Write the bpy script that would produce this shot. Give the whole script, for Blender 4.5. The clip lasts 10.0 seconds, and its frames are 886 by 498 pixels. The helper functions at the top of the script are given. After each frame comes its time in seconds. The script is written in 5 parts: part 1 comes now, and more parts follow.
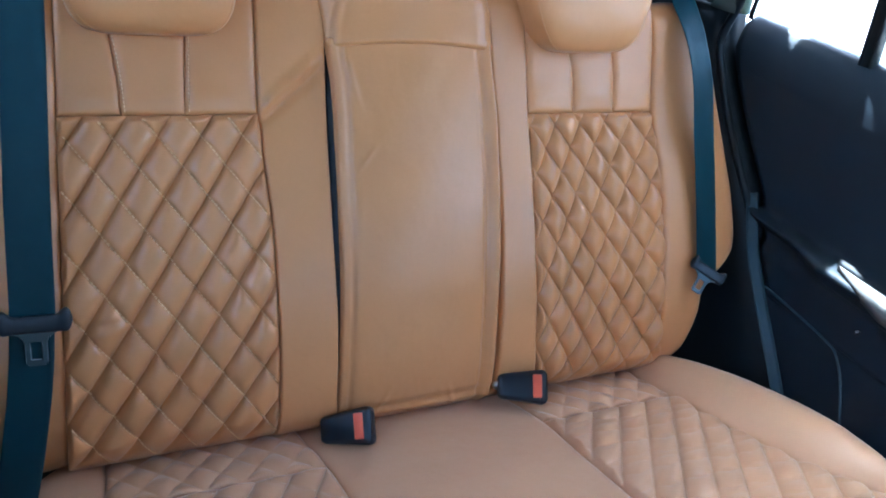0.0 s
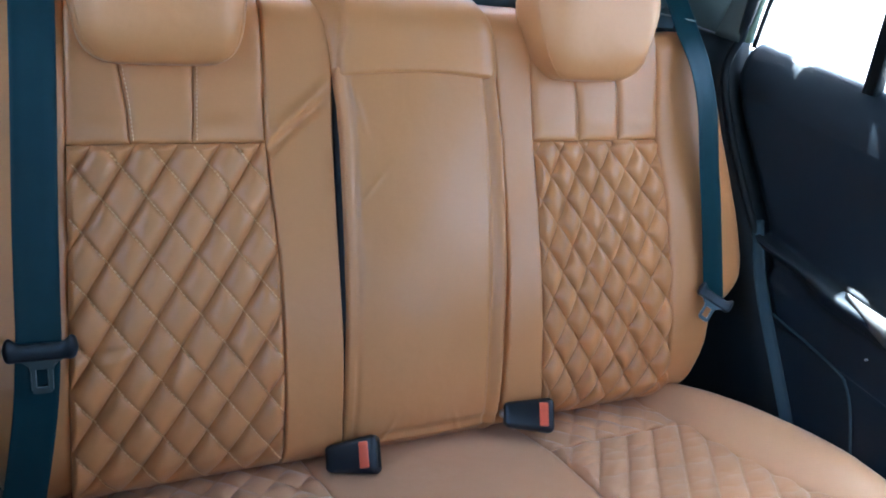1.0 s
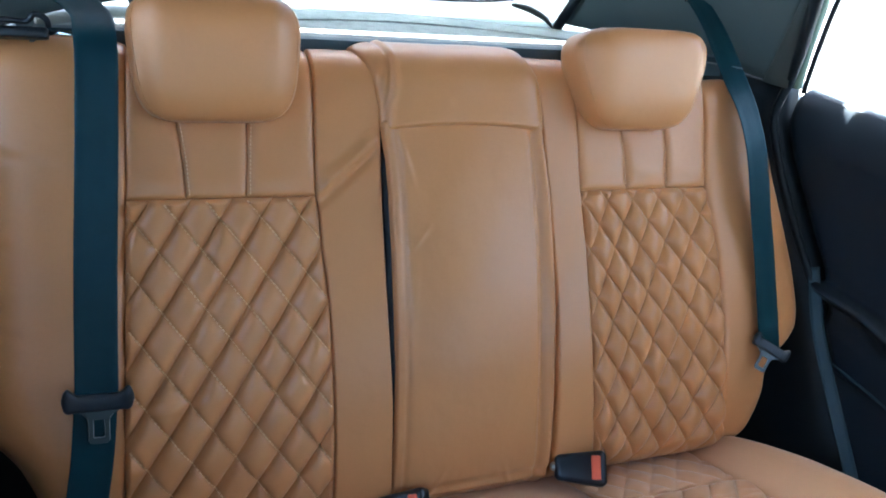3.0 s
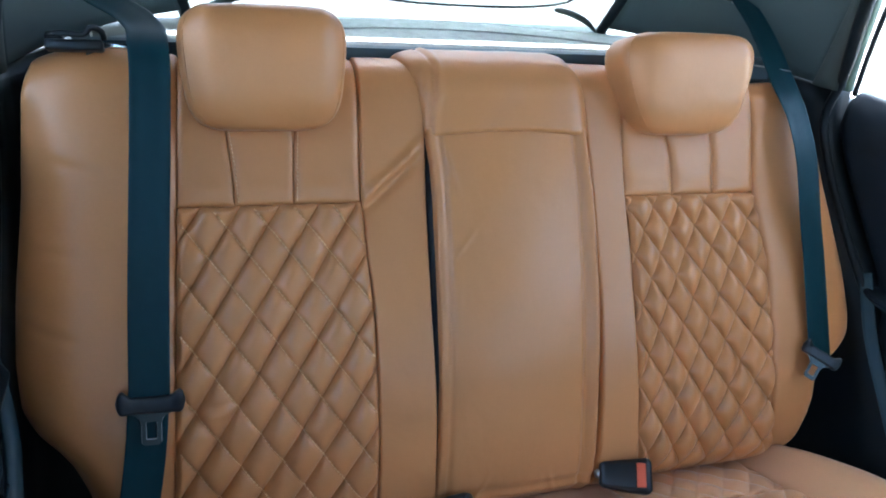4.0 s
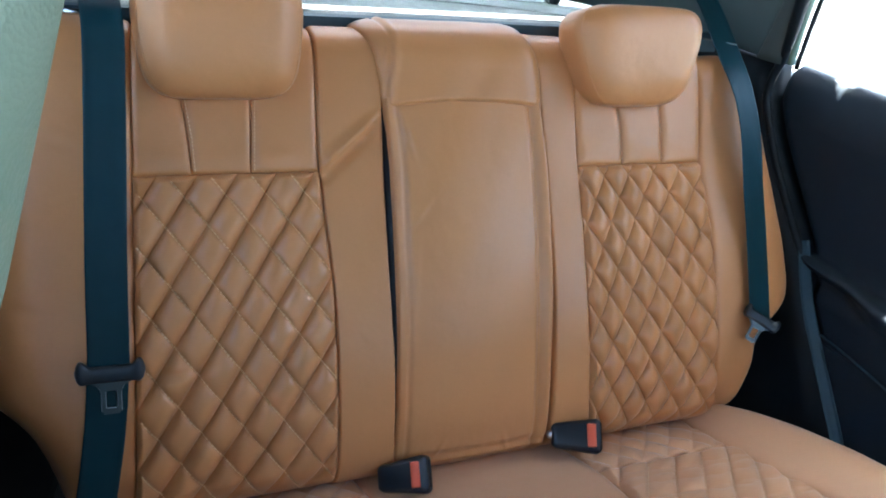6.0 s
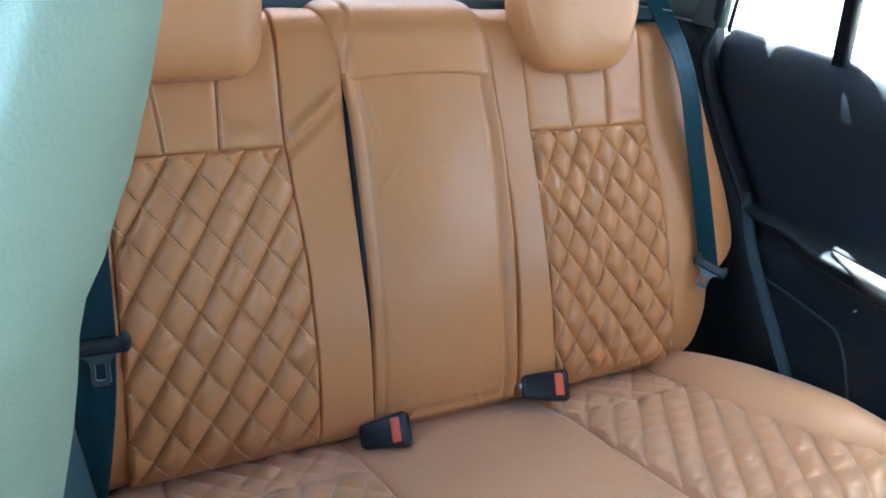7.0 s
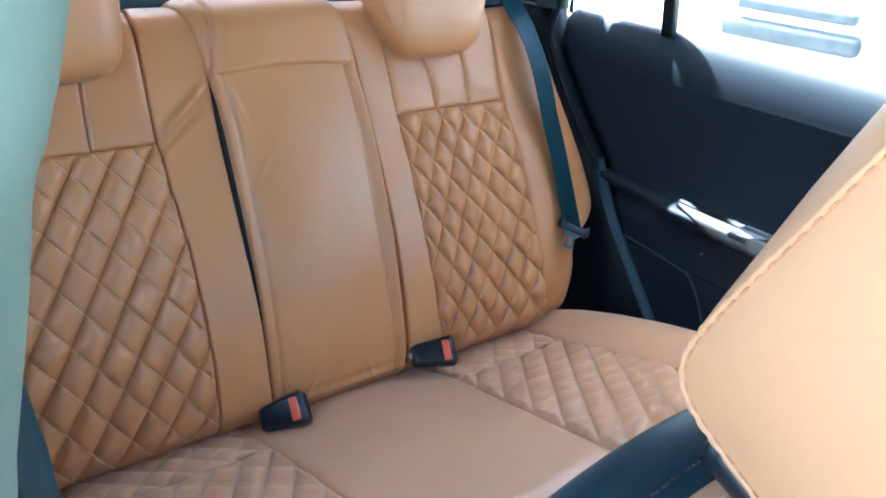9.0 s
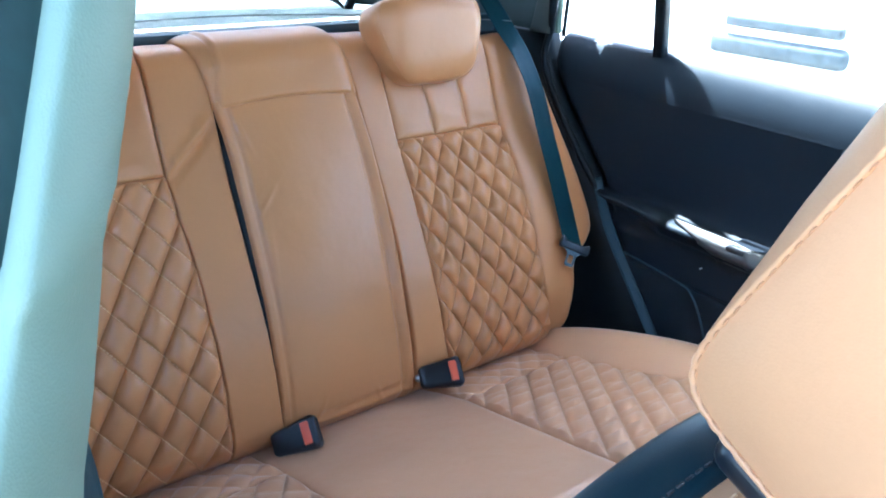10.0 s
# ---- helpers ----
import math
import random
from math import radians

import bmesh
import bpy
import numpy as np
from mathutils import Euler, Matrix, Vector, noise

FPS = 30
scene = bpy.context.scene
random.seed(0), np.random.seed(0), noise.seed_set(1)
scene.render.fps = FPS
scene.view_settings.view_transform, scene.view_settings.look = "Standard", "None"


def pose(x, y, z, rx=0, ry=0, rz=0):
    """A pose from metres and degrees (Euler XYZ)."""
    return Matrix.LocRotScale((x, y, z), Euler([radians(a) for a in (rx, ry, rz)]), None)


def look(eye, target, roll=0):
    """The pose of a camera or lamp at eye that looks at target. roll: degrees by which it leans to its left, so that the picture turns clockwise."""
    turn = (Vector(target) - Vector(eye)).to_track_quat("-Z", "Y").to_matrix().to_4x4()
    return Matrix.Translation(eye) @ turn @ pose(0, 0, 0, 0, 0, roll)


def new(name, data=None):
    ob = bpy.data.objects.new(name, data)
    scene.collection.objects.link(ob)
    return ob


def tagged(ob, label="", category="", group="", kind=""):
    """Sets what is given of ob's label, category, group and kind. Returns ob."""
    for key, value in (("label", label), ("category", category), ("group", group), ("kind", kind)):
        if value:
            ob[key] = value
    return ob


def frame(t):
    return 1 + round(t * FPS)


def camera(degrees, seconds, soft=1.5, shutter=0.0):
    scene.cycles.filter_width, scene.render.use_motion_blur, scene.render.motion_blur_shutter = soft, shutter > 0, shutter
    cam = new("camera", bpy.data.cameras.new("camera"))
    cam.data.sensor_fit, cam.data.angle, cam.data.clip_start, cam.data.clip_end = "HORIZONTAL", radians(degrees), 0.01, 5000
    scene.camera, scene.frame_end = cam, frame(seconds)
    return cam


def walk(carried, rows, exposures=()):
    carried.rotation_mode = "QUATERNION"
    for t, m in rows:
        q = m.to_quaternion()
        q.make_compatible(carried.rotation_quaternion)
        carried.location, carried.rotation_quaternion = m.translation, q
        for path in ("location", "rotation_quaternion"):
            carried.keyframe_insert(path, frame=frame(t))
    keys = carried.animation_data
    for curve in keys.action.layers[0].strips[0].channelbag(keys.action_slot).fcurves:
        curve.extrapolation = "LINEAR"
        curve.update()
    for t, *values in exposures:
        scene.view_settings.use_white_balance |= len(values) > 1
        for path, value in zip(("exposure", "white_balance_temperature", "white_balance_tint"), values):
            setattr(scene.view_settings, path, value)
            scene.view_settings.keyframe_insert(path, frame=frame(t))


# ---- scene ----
cam = camera(58.48, 10.0, soft=1.9)
ROWS = [
    (0.0, -0.4512, -0.8402, 1.1560, -28.78, -29.44, 9.83),
    (0.5, -0.4522, -0.8401, 1.1566, -28.13, -28.17, 9.48),
    (1.0, -0.4504, -0.8413, 1.1566, -27.87, -27.57, 9.37),
    (1.5, -0.4534, -0.8402, 1.1567, -26.49, -26.47, 8.87),
    (2.0, -0.4532, -0.8414, 1.1579, -25.42, -25.80, 8.27),
    (3.5, -0.4561, -0.8424, 1.1620, -21.97, -24.37, 6.32),
    (4.0, -0.4600, -0.8439, 1.1642, -20.36, -24.61, 5.72),
    (4.5, -0.4620, -0.8412, 1.1654, -22.53, -24.32, 6.72),
    (5.0, -0.4587, -0.8473, 1.1705, -22.35, -25.09, 6.79),
    (5.5, -0.4639, -0.8394, 1.1775, -23.35, -26.47, 7.70),
    (7.0, -0.5160, -0.9214, 1.1534, -28.07, -26.40, 5.36),
    (7.5, -0.5323, -0.9360, 1.1583, -30.80, -26.60, 5.28),
    (8.0, -0.5261, -0.9642, 1.1492, -35.53, -26.03, 4.71),
    (8.5, -0.5209, -0.9911, 1.1458, -38.31, -25.77, 4.38),
    (9.0, -0.5487, -0.9920, 1.1441, -37.36, -25.51, 3.88),
    (9.5, -0.5688, -0.9924, 1.1488, -37.73, -25.86, 4.08),
    (10.0, -0.5716, -1.0036, 1.1524, -37.47, -23.82, 2.17),
]
EXPOSURE = 3.51
walk(cam, [(t, pose(x, y, z) @ pose(0, 0, 0, 0, 0, yaw) @ pose(0, 0, 0, 90 + pitch) @ pose(0, 0, 0, 0, 0, roll)) for t, x, y, z, yaw, pitch, roll in ROWS],
     exposures=[(t, EXPOSURE + more, kelvin, 2) for t, more, kelvin in ((0.0, 0.28, 5200), (1.0, 0.15, 5500), (2.0, 0.05, 5700), (4.0, 0.0, 5750), (5.5, 0.0, 5800), (7.0, 0.20, 5850), (8.5, 0.30, 5700), (9.5, 0.29, 5200), (10.0, 0.26, 5200))])

# world and sun
world = bpy.data.worlds.new("sky")
scene.world = world
world.use_nodes = True
SUN_EL, SUN_AZ = 70.5, 85.0  # degrees above the horizon; degrees from +x towards +y
wn = world.node_tree.nodes
sky = wn.new("ShaderNodeTexSky")
sky.sky_type, sky.sun_disc = "NISHITA", False
sky.sun_elevation, sky.sun_rotation = radians(SUN_EL), radians(90 - SUN_AZ)
sky.dust_density = 4.0
wn["Background"].inputs["Strength"].default_value = 0.15
world.node_tree.links.new(sky.outputs[0], wn["Background"].inputs["Color"])
lamp = bpy.data.lights.new("sun", "SUN")
lamp.energy, lamp.angle, lamp.color = 5.0, radians(0.6), (1.0, 0.96, 0.9)
sun_way = Vector((math.cos(radians(SUN_EL)) * math.cos(radians(SUN_AZ)), math.cos(radians(SUN_EL)) * math.sin(radians(SUN_AZ)), math.sin(radians(SUN_EL))))
new("sun", lamp).matrix_world = look(sun_way * 20, (0, 0, 0))

# ---- materials ----
def material(name, base, rough=0.5, metal=0.0, spots=(), bump=(), coat=0.0, spec=0.5, sheen=0.0):
    """spots: (scale, amount, colour) mixed in by noise; bump: (kind, scale, strength, distance)."""
    m = bpy.data.materials.new(name)
    m.use_nodes = True
    n, l = m.node_tree.nodes, m.node_tree.links
    b = n["Principled BSDF"]
    b.inputs["Roughness"].default_value, b.inputs["Metallic"].default_value = rough, metal
    b.inputs["Sheen Weight"].default_value, b.inputs["Sheen Roughness"].default_value = sheen, 0.35
    b.inputs["Coat Weight"].default_value, b.inputs["Specular IOR Level"].default_value = coat, spec
    where = n.new("ShaderNodeTexCoord").outputs["Object"]
    rgb = n.new("ShaderNodeRGB")
    rgb.outputs[0].default_value = (*base, 1)
    out = rgb.outputs[0]
    for scale, amount, colour in spots:
        tex, ramp, mix = n.new("ShaderNodeTexNoise"), n.new("ShaderNodeMapRange"), n.new("ShaderNodeMix")
        tex.inputs["Scale"].default_value, tex.inputs["Detail"].default_value = scale, 5
        l.new(where, tex.inputs["Vector"])
        ramp.inputs["From Min"].default_value, ramp.inputs["From Max"].default_value, ramp.inputs["To Max"].default_value = 0.4, 0.7, amount
        l.new(tex.outputs["Fac"], ramp.inputs["Value"])
        mix.data_type = "RGBA"
        l.new(ramp.outputs[0], mix.inputs["Factor"])
        l.new(out, mix.inputs[6])
        mix.inputs[7].default_value = (*colour, 1)
        out = mix.outputs[2]
    l.new(out, b.inputs["Base Color"])
    last = None
    for kind, scale, strength, distance in bump:
        if kind == "cells":
            tex = n.new("ShaderNodeTexVoronoi")
            height = tex.outputs["Distance"]
        else:
            tex = n.new("ShaderNodeTexNoise")
            tex.inputs["Detail"].default_value = 4
            height = tex.outputs["Fac"]
        tex.inputs["Scale"].default_value = scale
        l.new(where, tex.inputs["Vector"])
        node = n.new("ShaderNodeBump")
        node.inputs["Strength"].default_value, node.inputs["Distance"].default_value = strength, distance
        l.new(height, node.inputs["Height"])
        if last:
            l.new(last, node.inputs["Normal"])
        last = node.outputs[0]
    if last:
        l.new(last, b.inputs["Normal"])
    return m


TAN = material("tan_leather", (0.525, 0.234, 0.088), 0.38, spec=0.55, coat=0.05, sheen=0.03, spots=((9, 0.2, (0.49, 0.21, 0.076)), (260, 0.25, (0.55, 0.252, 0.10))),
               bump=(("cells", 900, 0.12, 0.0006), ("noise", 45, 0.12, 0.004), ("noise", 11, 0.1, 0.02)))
# cushion leather: TAN made paler and greyer to carry the sky's sheen on the seat
TAN_SEAT = material("sheen_paled_tan_leather", (0.545, 0.300, 0.168), 0.40, spec=0.6, coat=0.05, sheen=0.28, spots=((7, 0.35, (0.53, 0.325, 0.20)), (260, 0.3, (0.525, 0.293, 0.162))),
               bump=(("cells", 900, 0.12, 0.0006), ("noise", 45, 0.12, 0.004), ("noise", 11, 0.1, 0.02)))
TAN_FRONT = material("grained_tan_leather", (0.55, 0.298, 0.145), 0.5, spots=((14, 0.25, (0.52, 0.275, 0.13)), (300, 0.3, (0.58, 0.315, 0.155))),
                     bump=(("cells", 650, 0.12, 0.0008), ("noise", 60, 0.12, 0.003)))
DARK_THREAD = material("brown_thread", (0.40, 0.21, 0.10), 0.7, spots=((400, 0.4, (0.32, 0.16, 0.075)),))
THREAD = material("tan_thread", (0.77, 0.50, 0.28), 0.7, spots=((400, 0.4, (0.45, 0.22, 0.1)),))
PALE_THREAD = material("pale_thread", (0.66, 0.50, 0.37), 0.7, spots=((400, 0.4, (0.5, 0.34, 0.22)),))
BLACK_THREAD = material("black_thread", (0.01, 0.012, 0.015), 0.7)
BLACK_LEATHER = material("black_leather", (0.004, 0.018, 0.026), 0.42, spec=0.35, spots=((30, 0.4, (0.006, 0.023, 0.032)),), bump=(("cells", 900, 0.08, 0.0006), ("noise", 40, 0.06, 0.002)))
WEBBING = material("belt_webbing", (0.004, 0.029, 0.040), 0.5, spec=0.2, spots=((35, 0.4, (0.007, 0.038, 0.051)),), bump=(("noise", 1400, 0.35, 0.0006),))
PLASTIC = material("black_plastic", (0.006, 0.010, 0.016), 0.35, spots=((60, 0.3, (0.016, 0.02, 0.026)),), bump=(("noise", 900, 0.1, 0.0004),))
TRIM_DARK = material("dark_door_trim", (0.0085, 0.0155, 0.0245), 0.55, spec=0.22, spots=((18, 0.35, (0.011, 0.019, 0.029)),), bump=(("cells", 800, 0.3, 0.0008), ("noise", 30, 0.05, 0.002)))
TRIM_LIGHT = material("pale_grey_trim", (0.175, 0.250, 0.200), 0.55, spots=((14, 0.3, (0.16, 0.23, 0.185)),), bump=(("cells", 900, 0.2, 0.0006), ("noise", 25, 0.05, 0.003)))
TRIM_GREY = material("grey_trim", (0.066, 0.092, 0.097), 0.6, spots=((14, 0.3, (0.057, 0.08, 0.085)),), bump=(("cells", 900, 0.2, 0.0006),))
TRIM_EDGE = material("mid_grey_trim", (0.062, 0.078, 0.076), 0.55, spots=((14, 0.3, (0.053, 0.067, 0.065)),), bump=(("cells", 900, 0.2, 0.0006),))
FLANGE = material("worn_dark_paint", (0.010, 0.030, 0.032), 0.5, spots=((28, 0.7, (0.022, 0.055, 0.058)), (120, 0.4, (0.006, 0.02, 0.022))), bump=(("noise", 60, 0.2, 0.003),))
SEAL = material("black_rubber", (0.004, 0.008, 0.012), 0.5, spec=0.3, bump=(("noise", 300, 0.1, 0.001),))
SEAL_DUSTY = material("dusty_rubber", (0.018, 0.050, 0.075), 0.55, spots=((70, 0.6, (0.03, 0.06, 0.07)),), bump=(("noise", 90, 0.2, 0.002),))
# LEDGE is lighter than the pod so that the sun patch on it burns out
LEDGE = material("satin_grey_plastic", (0.055, 0.058, 0.062), 0.42, spots=((40, 0.3, (0.045, 0.048, 0.052)),), bump=(("noise", 700, 0.1, 0.0004),))
CHROME = material("chrome", (0.72, 0.74, 0.76), 0.12, 1.0, spots=((50, 0.3, (0.6, 0.62, 0.65)),))
PLATE = material("dark_steel", (0.07, 0.09, 0.095), 0.35, 0.7, bump=(("noise", 500, 0.1, 0.0005),))
STEEL = material("brushed_steel", (0.5, 0.52, 0.53), 0.3, 1.0, bump=(("noise", 500, 0.1, 0.0005),))
RED = material("red_button", (0.72, 0.12, 0.055), 0.4, spots=((80, 0.3, (0.62, 0.1, 0.05)),))
HEADLINER = material("headliner", (0.15, 0.148, 0.142), 0.9, spots=((40, 0.3, (0.135, 0.132, 0.128)),), bump=(("noise", 600, 0.3, 0.001),))
CARPET = material("carpet", (0.02, 0.022, 0.026), 0.95, spots=((120, 0.6, (0.03, 0.032, 0.036)),), bump=(("noise", 700, 0.6, 0.003),))
SHELF = material("shelf_felt", (0.20, 0.22, 0.23), 0.95, spots=((60, 0.7, (0.12, 0.135, 0.145)), (250, 0.5, (0.28, 0.3, 0.31))), bump=(("noise", 300, 0.6, 0.003),))
CONCRETE = material("pale_concrete", (0.30, 0.29, 0.275), 0.9, spots=((0.8, 0.5, (0.26, 0.25, 0.235)), (12, 0.4, (0.33, 0.32, 0.30))), bump=(("noise", 40, 0.3, 0.01),))
PAINT = material("white_car_paint", (0.78, 0.78, 0.77), 0.25, coat=0.6, spots=((5, 0.2, (0.72, 0.72, 0.71)),))
BODY = material("body_paint", (0.6, 0.6, 0.6), 0.3, coat=0.5, spots=((5, 0.2, (0.55, 0.55, 0.55)),))
GREY_PLASTIC = material("weathered_grey_plastic", (0.04, 0.053, 0.058), 0.6, spots=((25, 0.5, (0.15, 0.17, 0.175)),), bump=(("noise", 200, 0.2, 0.002),))
TYRE = material("tyre", (0.02, 0.02, 0.021), 0.85, spots=((30, 0.4, (0.04, 0.04, 0.04)),))
GLASS = bpy.data.materials.new("glass")
GLASS.use_nodes = True
gb = GLASS.node_tree.nodes["Principled BSDF"]
gb.inputs["Base Color"].default_value, gb.inputs["Roughness"].default_value = (0.93, 0.97, 0.96, 1), 0.0
gb.inputs["Transmission Weight"].default_value, gb.inputs["IOR"].default_value = 1.0, 1.45
# GLASS_TINTED and GLASS_DARK: tints made up to dim light through rear and front glass
GLASS_TINTED = GLASS.copy()
GLASS_TINTED.name = "dimming_glass"
GLASS_DARK = GLASS.copy()
GLASS_DARK.name = "half_dimming_glass"
GLASS_DARK.node_tree.nodes["Principled BSDF"].inputs["Base Color"].default_value = (0.55, 0.60, 0.61, 1)
GLASS_SIDE = GLASS.copy()
GLASS_SIDE.name = "tinted_glass"
GLASS_SIDE.node_tree.nodes["Principled BSDF"].inputs["Base Color"].default_value = (0.80, 0.86, 0.87, 1)
GLASS_TINTED.node_tree.nodes["Principled BSDF"].inputs["Base Color"].default_value = (0.22, 0.25, 0.26, 1)


# ---- building tools ----
def thing(name, at, label, category, group="", kind=""):
    ob = new(name)
    ob.location = at
    ob.empty_display_size = 0.05
    return tagged(ob, label, category, group, kind)


def child(ob, parent):
    ob.parent = parent
    up = parent
    m = Matrix()
    while up:
        m = up.matrix_basis @ m
        up = up.parent
    ob.matrix_parent_inverse = Matrix()
    for v in ob.data.vertices:
        v.co = m.inverted() @ v.co
    return ob


def part(name, bm, mat, parent=None, label="", smooth=True):
    """One bmesh, in world coordinates, as one mesh under its thing."""
    me = bpy.data.meshes.new(name)
    bmesh.ops.recalc_face_normals(bm, faces=bm.faces[:])
    bm.to_mesh(me)
    bm.free()
    me.materials.append(mat)
    me.polygons.foreach_set("use_smooth", [smooth] * len(me.polygons))
    ob = new(name, me)
    if label:
        ob["label"] = label
    return child(ob, parent) if parent else ob


def raw(name, verts, faces, mat, parent=None, label="", smooth=True):
    me = bpy.data.meshes.new(name)
    me.from_pydata([tuple(map(float, v)) for v in verts], [], faces)
    me.materials.append(mat)
    me.polygons.foreach_set("use_smooth", [smooth] * len(me.polygons))
    ob = new(name, me)
    if label:
        ob["label"] = label
    return child(ob, parent) if parent else ob


def patch(name, fn, nu, nv, back, mat, parent=None, label=""):
    """A padded panel: the grid fn(s, t), closed behind by the way back."""
    s, t = np.meshgrid(np.linspace(0, 1, nu), np.linspace(0, 1, nv))
    front = fn(s.ravel(), t.ravel())
    rim = [i for i in range(nu)] + [j * nu + nu - 1 for j in range(1, nv)] + [(nv - 1) * nu + i for i in range(nu - 2, -1, -1)] + [j * nu for j in range(nv - 2, 0, -1)]
    verts = np.concatenate([front, front[rim] + np.array(back)])
    faces = [(j * nu + i, j * nu + i + 1, (j + 1) * nu + i + 1, (j + 1) * nu + i) for j in range(nv - 1) for i in range(nu - 1)]
    k, n = nu * nv, len(rim)
    faces += [(rim[(i + 1) % n], rim[i], k + i, k + (i + 1) % n) for i in range(n)]
    faces.append(tuple(k + i for i in range(n - 1, -1, -1)))
    return raw(name, verts, faces, mat, parent, label)


def box(bm, lo, hi, bevel=0.0, m=None, segments=3):
    made = bmesh.ops.create_cube(bm, size=1)["verts"]
    mid, size = (Vector(lo) + Vector(hi)) / 2, Vector(hi) - Vector(lo)
    for v in made:
        v.co = Vector((v.co.x * size.x, v.co.y * size.y, v.co.z * size.z)) + mid
    if bevel:
        edges = list({e for v in made for e in v.link_edges})
        made = bmesh.ops.bevel(bm, geom=edges + made, offset=bevel, segments=segments, affect="EDGES", profile=0.5)["verts"]
        made = list({v for v in made})
    if m:
        for v in made:
            v.co = m @ v.co
    return made


def tube(bm, points, radius, sides=10, closed_ends=True):
    pts = [Vector(p) for p in points]
    rings = []
    for i, p in enumerate(pts):
        way = (pts[min(i + 1, len(pts) - 1)] - pts[max(i - 1, 0)]).normalized()
        a = way.cross(Vector((0.13, 0.27, 0.95))).normalized()
        b = way.cross(a)
        r = radius[i] if isinstance(radius, (list, tuple)) else radius
        rings.append([bm.verts.new(p + r * (math.cos(2 * math.pi * k / sides) * a + math.sin(2 * math.pi * k / sides) * b)) for k in range(sides)])
    for r0, r1 in zip(rings, rings[1:]):
        for k in range(sides):
            bm.faces.new((r0[k], r0[(k + 1) % sides], r1[(k + 1) % sides], r1[k]))
    if closed_ends:
        bm.faces.new(rings[0][::-1])
        bm.faces.new(rings[-1])


def capsule(bm, a, b, r, sides=12):
    a, b = Vector(a), Vector(b)
    way = (b - a).normalized()
    pts, rad = [], []
    for k in range(5):
        ang = math.pi / 2 * k / 4
        pts.append(a - way * r * math.cos(ang)); rad.append(max(r * math.sin(ang), 1e-4))
    for k in range(5):
        ang = math.pi / 2 * (1 - k / 4)
        pts.append(b + way * r * math.cos(ang)); rad.append(max(r * math.sin(ang), 1e-4))
    tube(bm, pts, rad, sides)


def curve_points(points, n=40):
    """A smooth line through the points."""
    p = np.array(points, float)
    out = []
    for i in range(len(p) - 1):
        p0, p1, p2, p3 = p[max(i - 1, 0)], p[i], p[i + 1], p[min(i + 2, len(p) - 1)]
        m = max(2, n // (len(p) - 1))
        for k in range(m):
            t = k / m
            out.append(0.5 * (2 * p1 + (p2 - p0) * t + (2 * p0 - 5 * p1 + 4 * p2 - p3) * t**2 + (3 * p1 - p0 - 3 * p2 + p3) * t**3))
    out.append(p[-1])
    return np.array(out)


def ribbon(bm, points, across, width, thick):
    """A flat strap along the points; across: the width's direction at each."""
    rings = []
    n = len(points)
    for i in range(n):
        p = Vector(points[i])
        way = (Vector(points[min(i + 1, n - 1)]) - Vector(points[max(i - 1, 0)])).normalized()
        a = Vector(across[i])
        a = (a - way * a.dot(way)).normalized()
        up = way.cross(a)
        ring = []
        for s, h in ((-0.5, 0.3), (-0.47, 1), (-0.40, 1), (-0.385, 0.75), (-0.2, 0.9), (0.2, 0.9), (0.385, 0.75), (0.40, 1), (0.47, 1), (0.5, 0.3), (0.5, -0.3), (0.47, -1), (-0.47, -1), (-0.5, -0.3)):
            ring.append(bm.verts.new(p + a * s * width + up * h * thick / 2))
        rings.append(ring)
    k = len(rings[0])
    for r0, r1 in zip(rings, rings[1:]):
        for i in range(k):
            bm.faces.new((r0[i], r0[(i + 1) % k], r1[(i + 1) % k], r1[i]))
    bm.faces.new(rings[0][::-1])
    bm.faces.new(rings[-1])


def stitches(name, lines, parent, mat=THREAD, pitch=0.0055, length=0.0038, r=0.0008):
    """Short threads along lines; each line is an array of points on the leather with a way out of it."""
    verts, faces = [], []
    for pts, out in lines:
        seg = np.linalg.norm(np.diff(pts, axis=0), axis=1)
        run = np.concatenate([[0], np.cumsum(seg)])
        if run[-1] < 0.01:
            continue
        for a in np.arange(0.001, run[-1] - length, pitch):
            p = np.array([np.interp(a, run, pts[:, k]) for k in range(3)])
            q = np.array([np.interp(a + length, run, pts[:, k]) for k in range(3)])
            way = (q - p) / max(np.linalg.norm(q - p), 1e-6)
            side = np.cross(way, out)
            side /= np.linalg.norm(side)
            mid = (p + q) / 2 + np.array(out) * 0.0007
            k = len(verts)
            for c in (p, mid, q):
                verts += [c - side * r, c + np.array(out) * r * 1.2, c + side * r, c - np.array(out) * r]
            for g in (0, 4):
                faces += [(k + g + i, k + g + (i + 1) % 4, k + g + 4 + (i + 1) % 4, k + g + 4 + i) for i in range(4)]
            faces += [(k + 3, k + 2, k + 1, k), (k + 8, k + 9, k + 10, k + 11)]
    ob = raw(name, verts, faces, mat, parent)
    ob["kind"] = "stuff"
    return ob


# ---- the rear bench's own frame: u across, w back from its face, v up along its reclined back ----
RECLINE, BITE = radians(20), 0.33
C20, S20 = math.cos(RECLINE), math.sin(RECLINE)
OUT = np.array([0.0, -C20, S20])


def seat(u, w, v):
    u, w, v = np.broadcast_arrays(np.asarray(u, float), np.asarray(w, float), np.asarray(v, float))
    return np.stack([u, w * C20 + v * S20, -w * S20 + v * C20 + BITE], -1)


